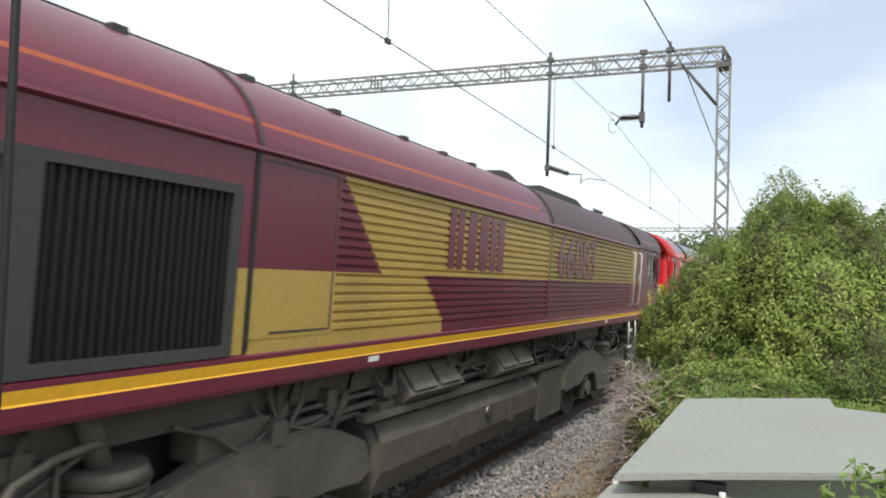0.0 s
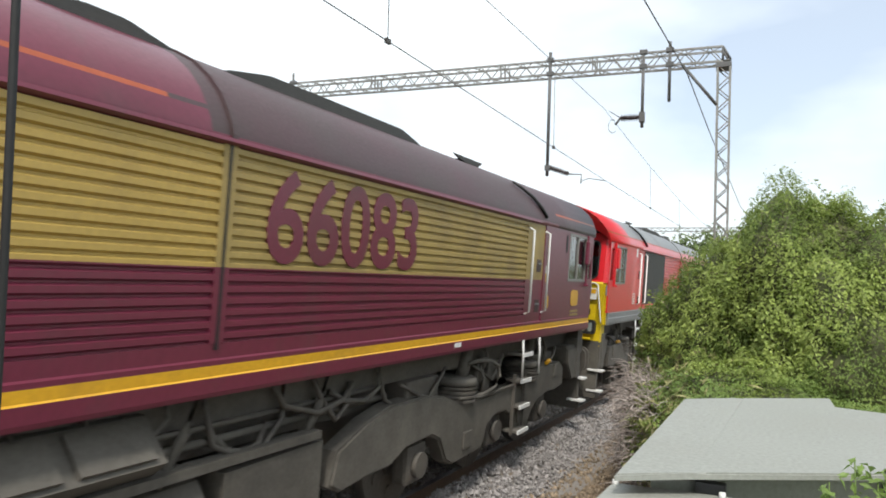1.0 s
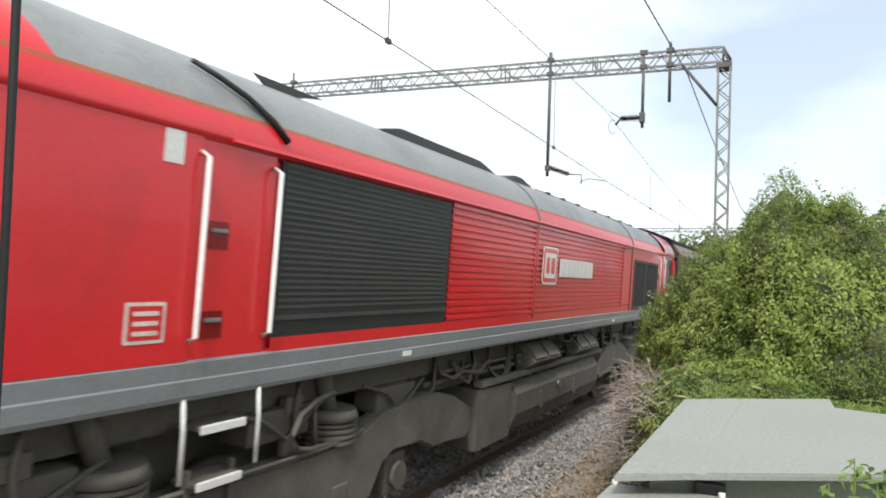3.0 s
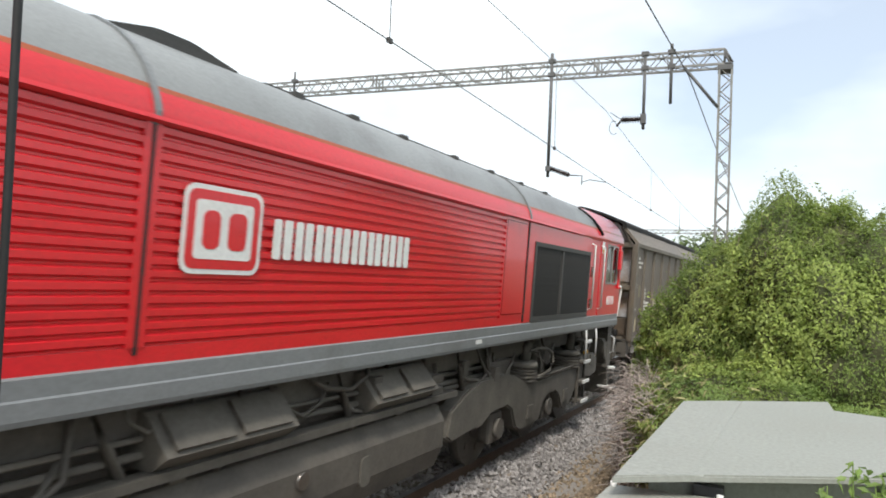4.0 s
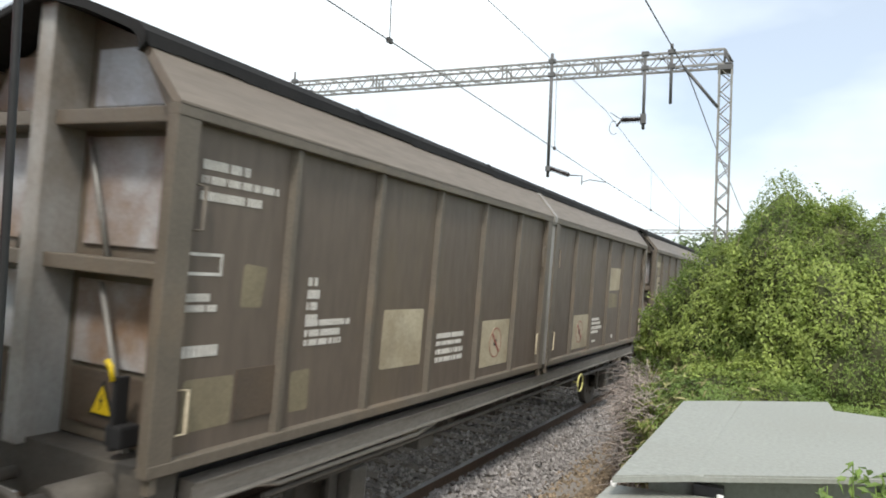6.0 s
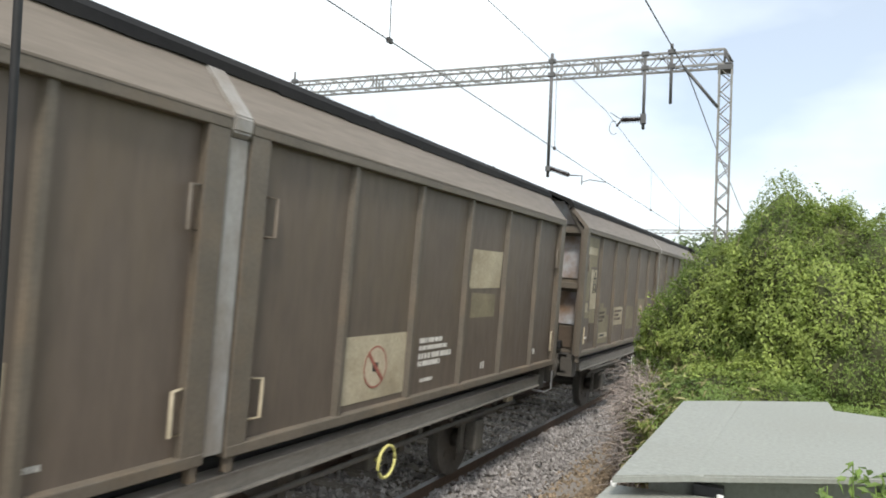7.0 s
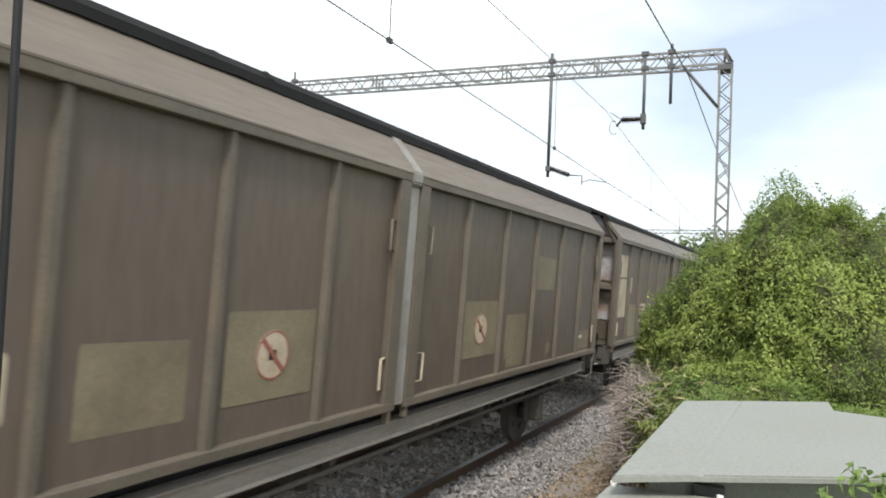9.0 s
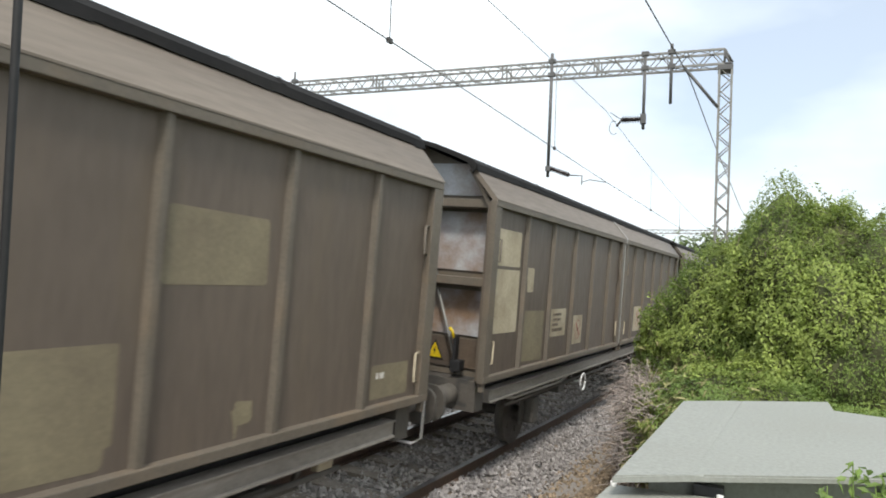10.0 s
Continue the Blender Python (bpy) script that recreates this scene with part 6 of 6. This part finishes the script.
MARKS = {
    "A": [("text", .28, 1.05, 2.83, 3.12), ("outline", .21, .51, 2.40, 2.54), ("text", .24, .50, 2.16, 2.30), ("text", .24, .52, 1.86, 1.98), ("dim", .70, .92, 2.20, 2.48),
          ("dim", .26, .70, 1.44, 1.76), ("dark", .72, 1.11, 1.45, 1.79), ("patch_dim", 1.28, 1.5, 1.42, 1.72), ("text", 1.40, 1.55, 2.05, 2.42), ("text", 1.40, 2.0, 1.88, 2.10), ("patch", 2.50, 3.24, 1.61, 2.14),
          ("text", 3.56, 4.2, 1.56, 1.89), ("sign", 4.70, 5.55, 1.42, 1.97), ("sign", 8.27, 9.30, 1.37, 1.93), ("text", 9.57, 10.32, 1.56, 1.86), ("text", 9.64, 9.98, 1.40, 1.46), ("white", 10.64, 11.50, 2.35, 2.79), ("dim", 10.68, 11.38, 2.02, 2.3), ("text", 5.63, 5.85, 1.40, 1.46),
          ("text", 11.10, 11.28, 1.39, 1.50), ("text", 12.68, 13.03, 1.42, 1.53)],
    "B": [("patch_dim", .22, 1.05, 2.92, 3.27), ("dim", .30, 1.0, 2.74, 2.94), ("patch", .36, .95, 2.97, 3.10), ("patch_dim", .33, .62, 2.56, 2.82), ("patch_dim", .24, .62, 2.16, 2.58), ("patch", .31, .58, 1.97, 2.13), ("patch", .25, .30, 1.90, 2.34),
          ("patch_dim", .32, .72, 1.86, 1.99), ("label", .67, 1.04, 2.29, 2.71), ("patch", .69, 1.08, 2.02, 2.30), ("dim", .73, 1.08, 1.77, 2.03), ("dark", .74, 1.10, 1.45, 1.76), ("text", .45, .62, 1.50, 1.55), ("patch", .38, .55, 1.41, 1.47),
          ("dim", 1.28, 2.12, 1.36, 1.88), ("dim", 1.27, 1.95, 1.70, 2.02), ("patch_dim", 1.26, 1.70, 1.98, 2.11), ("text_dim", 1.30, 1.92, 1.74, 1.96), ("patch", 1.45, 2.09, 1.46, 1.55), ("text_dark", 1.52, 2.05, 1.475, 1.535),
          ("patch", 2.50, 3.29, 1.66, 2.02), ("text_dim", 2.60, 3.2, 1.74, 1.97), ("drip", 2.55, 2.62, 1.52, 1.68), ("drip", 2.86, 2.90, 1.48, 1.68), ("drip", 2.98, 3.03, 1.55, 1.68), ("dim", 3.64, 4.39, 1.53, 2.02),
          ("sign_dim", 4.68, 5.60, 1.55, 2.17), ("sign_dim", 8.26, 9.22, 1.56, 2.20), ("patch_dim", 9.52, 10.25, 1.46, 2.02), ("dim", 9.6, 10.2, 1.36, 1.6),
          ("olive", 10.48, 11.38, 2.36, 2.81), ("drip", 11.14, 11.24, 1.33, 1.52), ("dim", 11.17, 11.34, 1.42, 1.57), ("patch_dim", 12.81, 13.45, 1.36, 1.66), ("text", 12.90, 13.07, 1.50, 1.60)],
    "C": [("patch", .2, 1.08, 2.63, 3.08), ("patch", .2, 1.1, 1.80, 2.59), ("white", 1.42, 1.66, 2.31, 2.63), ("dim", 1.40, 2.2, 1.36, 2.05), ("patch", 2.53, 3.28, 1.64, 2.06), ("text_dim", 2.62, 3.2, 1.7, 2.0), ("sign", 3.72, 4.24, 1.46, 1.93), ("sign", 8.4, 9.2, 1.45, 2.0)],
    "D": [("text", .28, 1.05, 2.83, 3.12), ("patch", 2.5, 3.24, 1.61, 2.14), ("sign", 4.70, 5.5, 1.42, 1.97)],
}
MAT_OF = {"dim": "patch_dim", "patch": "patch", "white": "patch", "dark": "frame", "olive": "patch_dim", "patch_dim": "patch_dim"}


def mark_van(root, key):
    rng = np.random.default_rng(ord(key))
    for kind, y0, y1, z0, z1 in MARKS[key]:
        if kind.startswith("text"):
            bars(root, y0, y1, z0, z1, max(1, round((z1 - z0) / .085)), rng, {"text": "letter", "text_dim": "van_rust", "text_dark": "frame"}[kind])
        elif kind == "drip":
            # paint run that narrows as it falls
            bm = bmesh.new()
            prism(bm, [(y0, z1), (y0 + (y1 - y0) * .35, z0 + (z1 - z0) * .4), (y0 + (y1 - y0) * .45, z0), (y0 + (y1 - y0) * .6, z0), (y0 + (y1 - y0) * .7, z0 + (z1 - z0) * .5), (y1, z1)], 1.2605, 1.2642, "x")
            part("paint_run", bm, "patch_dim", root)
        elif kind == "outline":
            for a, b, c, d in ((y0, y1, z1 - .02, z1), (y0, y1, z0, z0 + .02), (y0, y0 + .02, z0, z1), (y1 - .02, y1, z0, z1)):
                slab("writing_bar", root, "letter", a, b, c, d, 1.2622, .003, .004)
        elif kind.startswith("sign"):
            sign(root, y0, y1, z0, z1, "patch_dim" if kind.endswith("dim") else "patch")
        elif kind == "label":
            slab("label_plate", root, "patch", y0, y1, z0, z1, 1.2632, .003, .01)
            def stroke(pts, w=.010):
                bm = bmesh.new()
                tube(bm, [(1.266, y0 + (y1 - y0) * a, z0 + (z1 - z0) * b) for a, b in pts], w, 4)
                part("symbol_line", bm, "frame", root)
            for rect in ((.32, .52, .94, .96), (.32, .05, .94, .49)):
                stroke([(rect[0], rect[1]), (rect[2], rect[1]), (rect[2], rect[3]), (rect[0], rect[3]), (rect[0], rect[1])], .004)
            stroke([(.63, .92), (.63, .60)]), stroke([(.52, .84), (.74, .84)])
            stroke([(.42, .70), (.48, .62), (.63, .58), (.78, .62), (.84, .70)])
            stroke([(.63 + .2 * math.cos(a), .30 + .13 * math.sin(a)) for a in (math.pi * k / 8 for k in range(17))], .012)
            stroke([(.50, .18), (.40, .08)]), stroke([(.76, .18), (.86, .08)])
        elif kind == "dark":
            slab("label_holder", root, "van_rust", y0, y1, z0, z1, 1.262, .012, .01)
        else:
            # rubbed patch with an uneven outline
            bm = bmesh.new()
            base = rounded((y0 + y1) / 2, (z0 + z1) / 2, y1 - y0, z1 - z0, .03, 8)
            rag = .06 if kind == "white" else .035 if kind in ("dim", "white", "olive") else .012
            out = [(a + rag * noise.noise((a * 9, b * 9, ord(key))), b + rag * noise.noise((a * 9 + 7, b * 9, ord(key)))) for a, b in base]
            prism(bm, out, 1.2605, 1.2635 if kind in ("dim", "olive", "patch_dim") else 1.2650, "x")
            part("paint_patch", bm, MAT_OF[kind], root)


VANS = []
for key, s0, lab in (("A", 40.97, "brown covered freight van with white stencilled writing"), ("B", 55.97, "dirty brown covered freight van with rubbed-off cream patches"),
                     ("C", 71.10, "brown covered freight van with cream label patches"), ("D", 86.1, "brown covered freight van at the tail")):
    van, vw = build_van(lab, *((1.13, 8.22, 9.13, "wheel_yellow") if key == "A" else (1.18, 8.16, 4.76) if key == "B" else (1.24, 8.05, 4.6)))
    mark_van(van, key)
    VANS.append((van, s0, vw))


# ---- what moves ----
def motions():
    times = [i * 0.1 for i in range(101)]
    for root, s0, wheels in [(loco_maroon, S1, wheels_1), (loco_red, S2, wheels_2)] + VANS:
        # the pace is a touch uneven: each half second falls 0.127 m behind
        walk(root, [(t, TILT @ pose(0, s0 - SPEED * t + (.127 if t % 1 else 0), 0)) for t in (k * .5 for k in range(21))])
        for w, r in wheels:
            p = w.location.copy()
            walk(w, [(t, pose(p.x, p.y, p.z, math.degrees(SPEED * t / r), 0, 0)) for t in times])


motions()
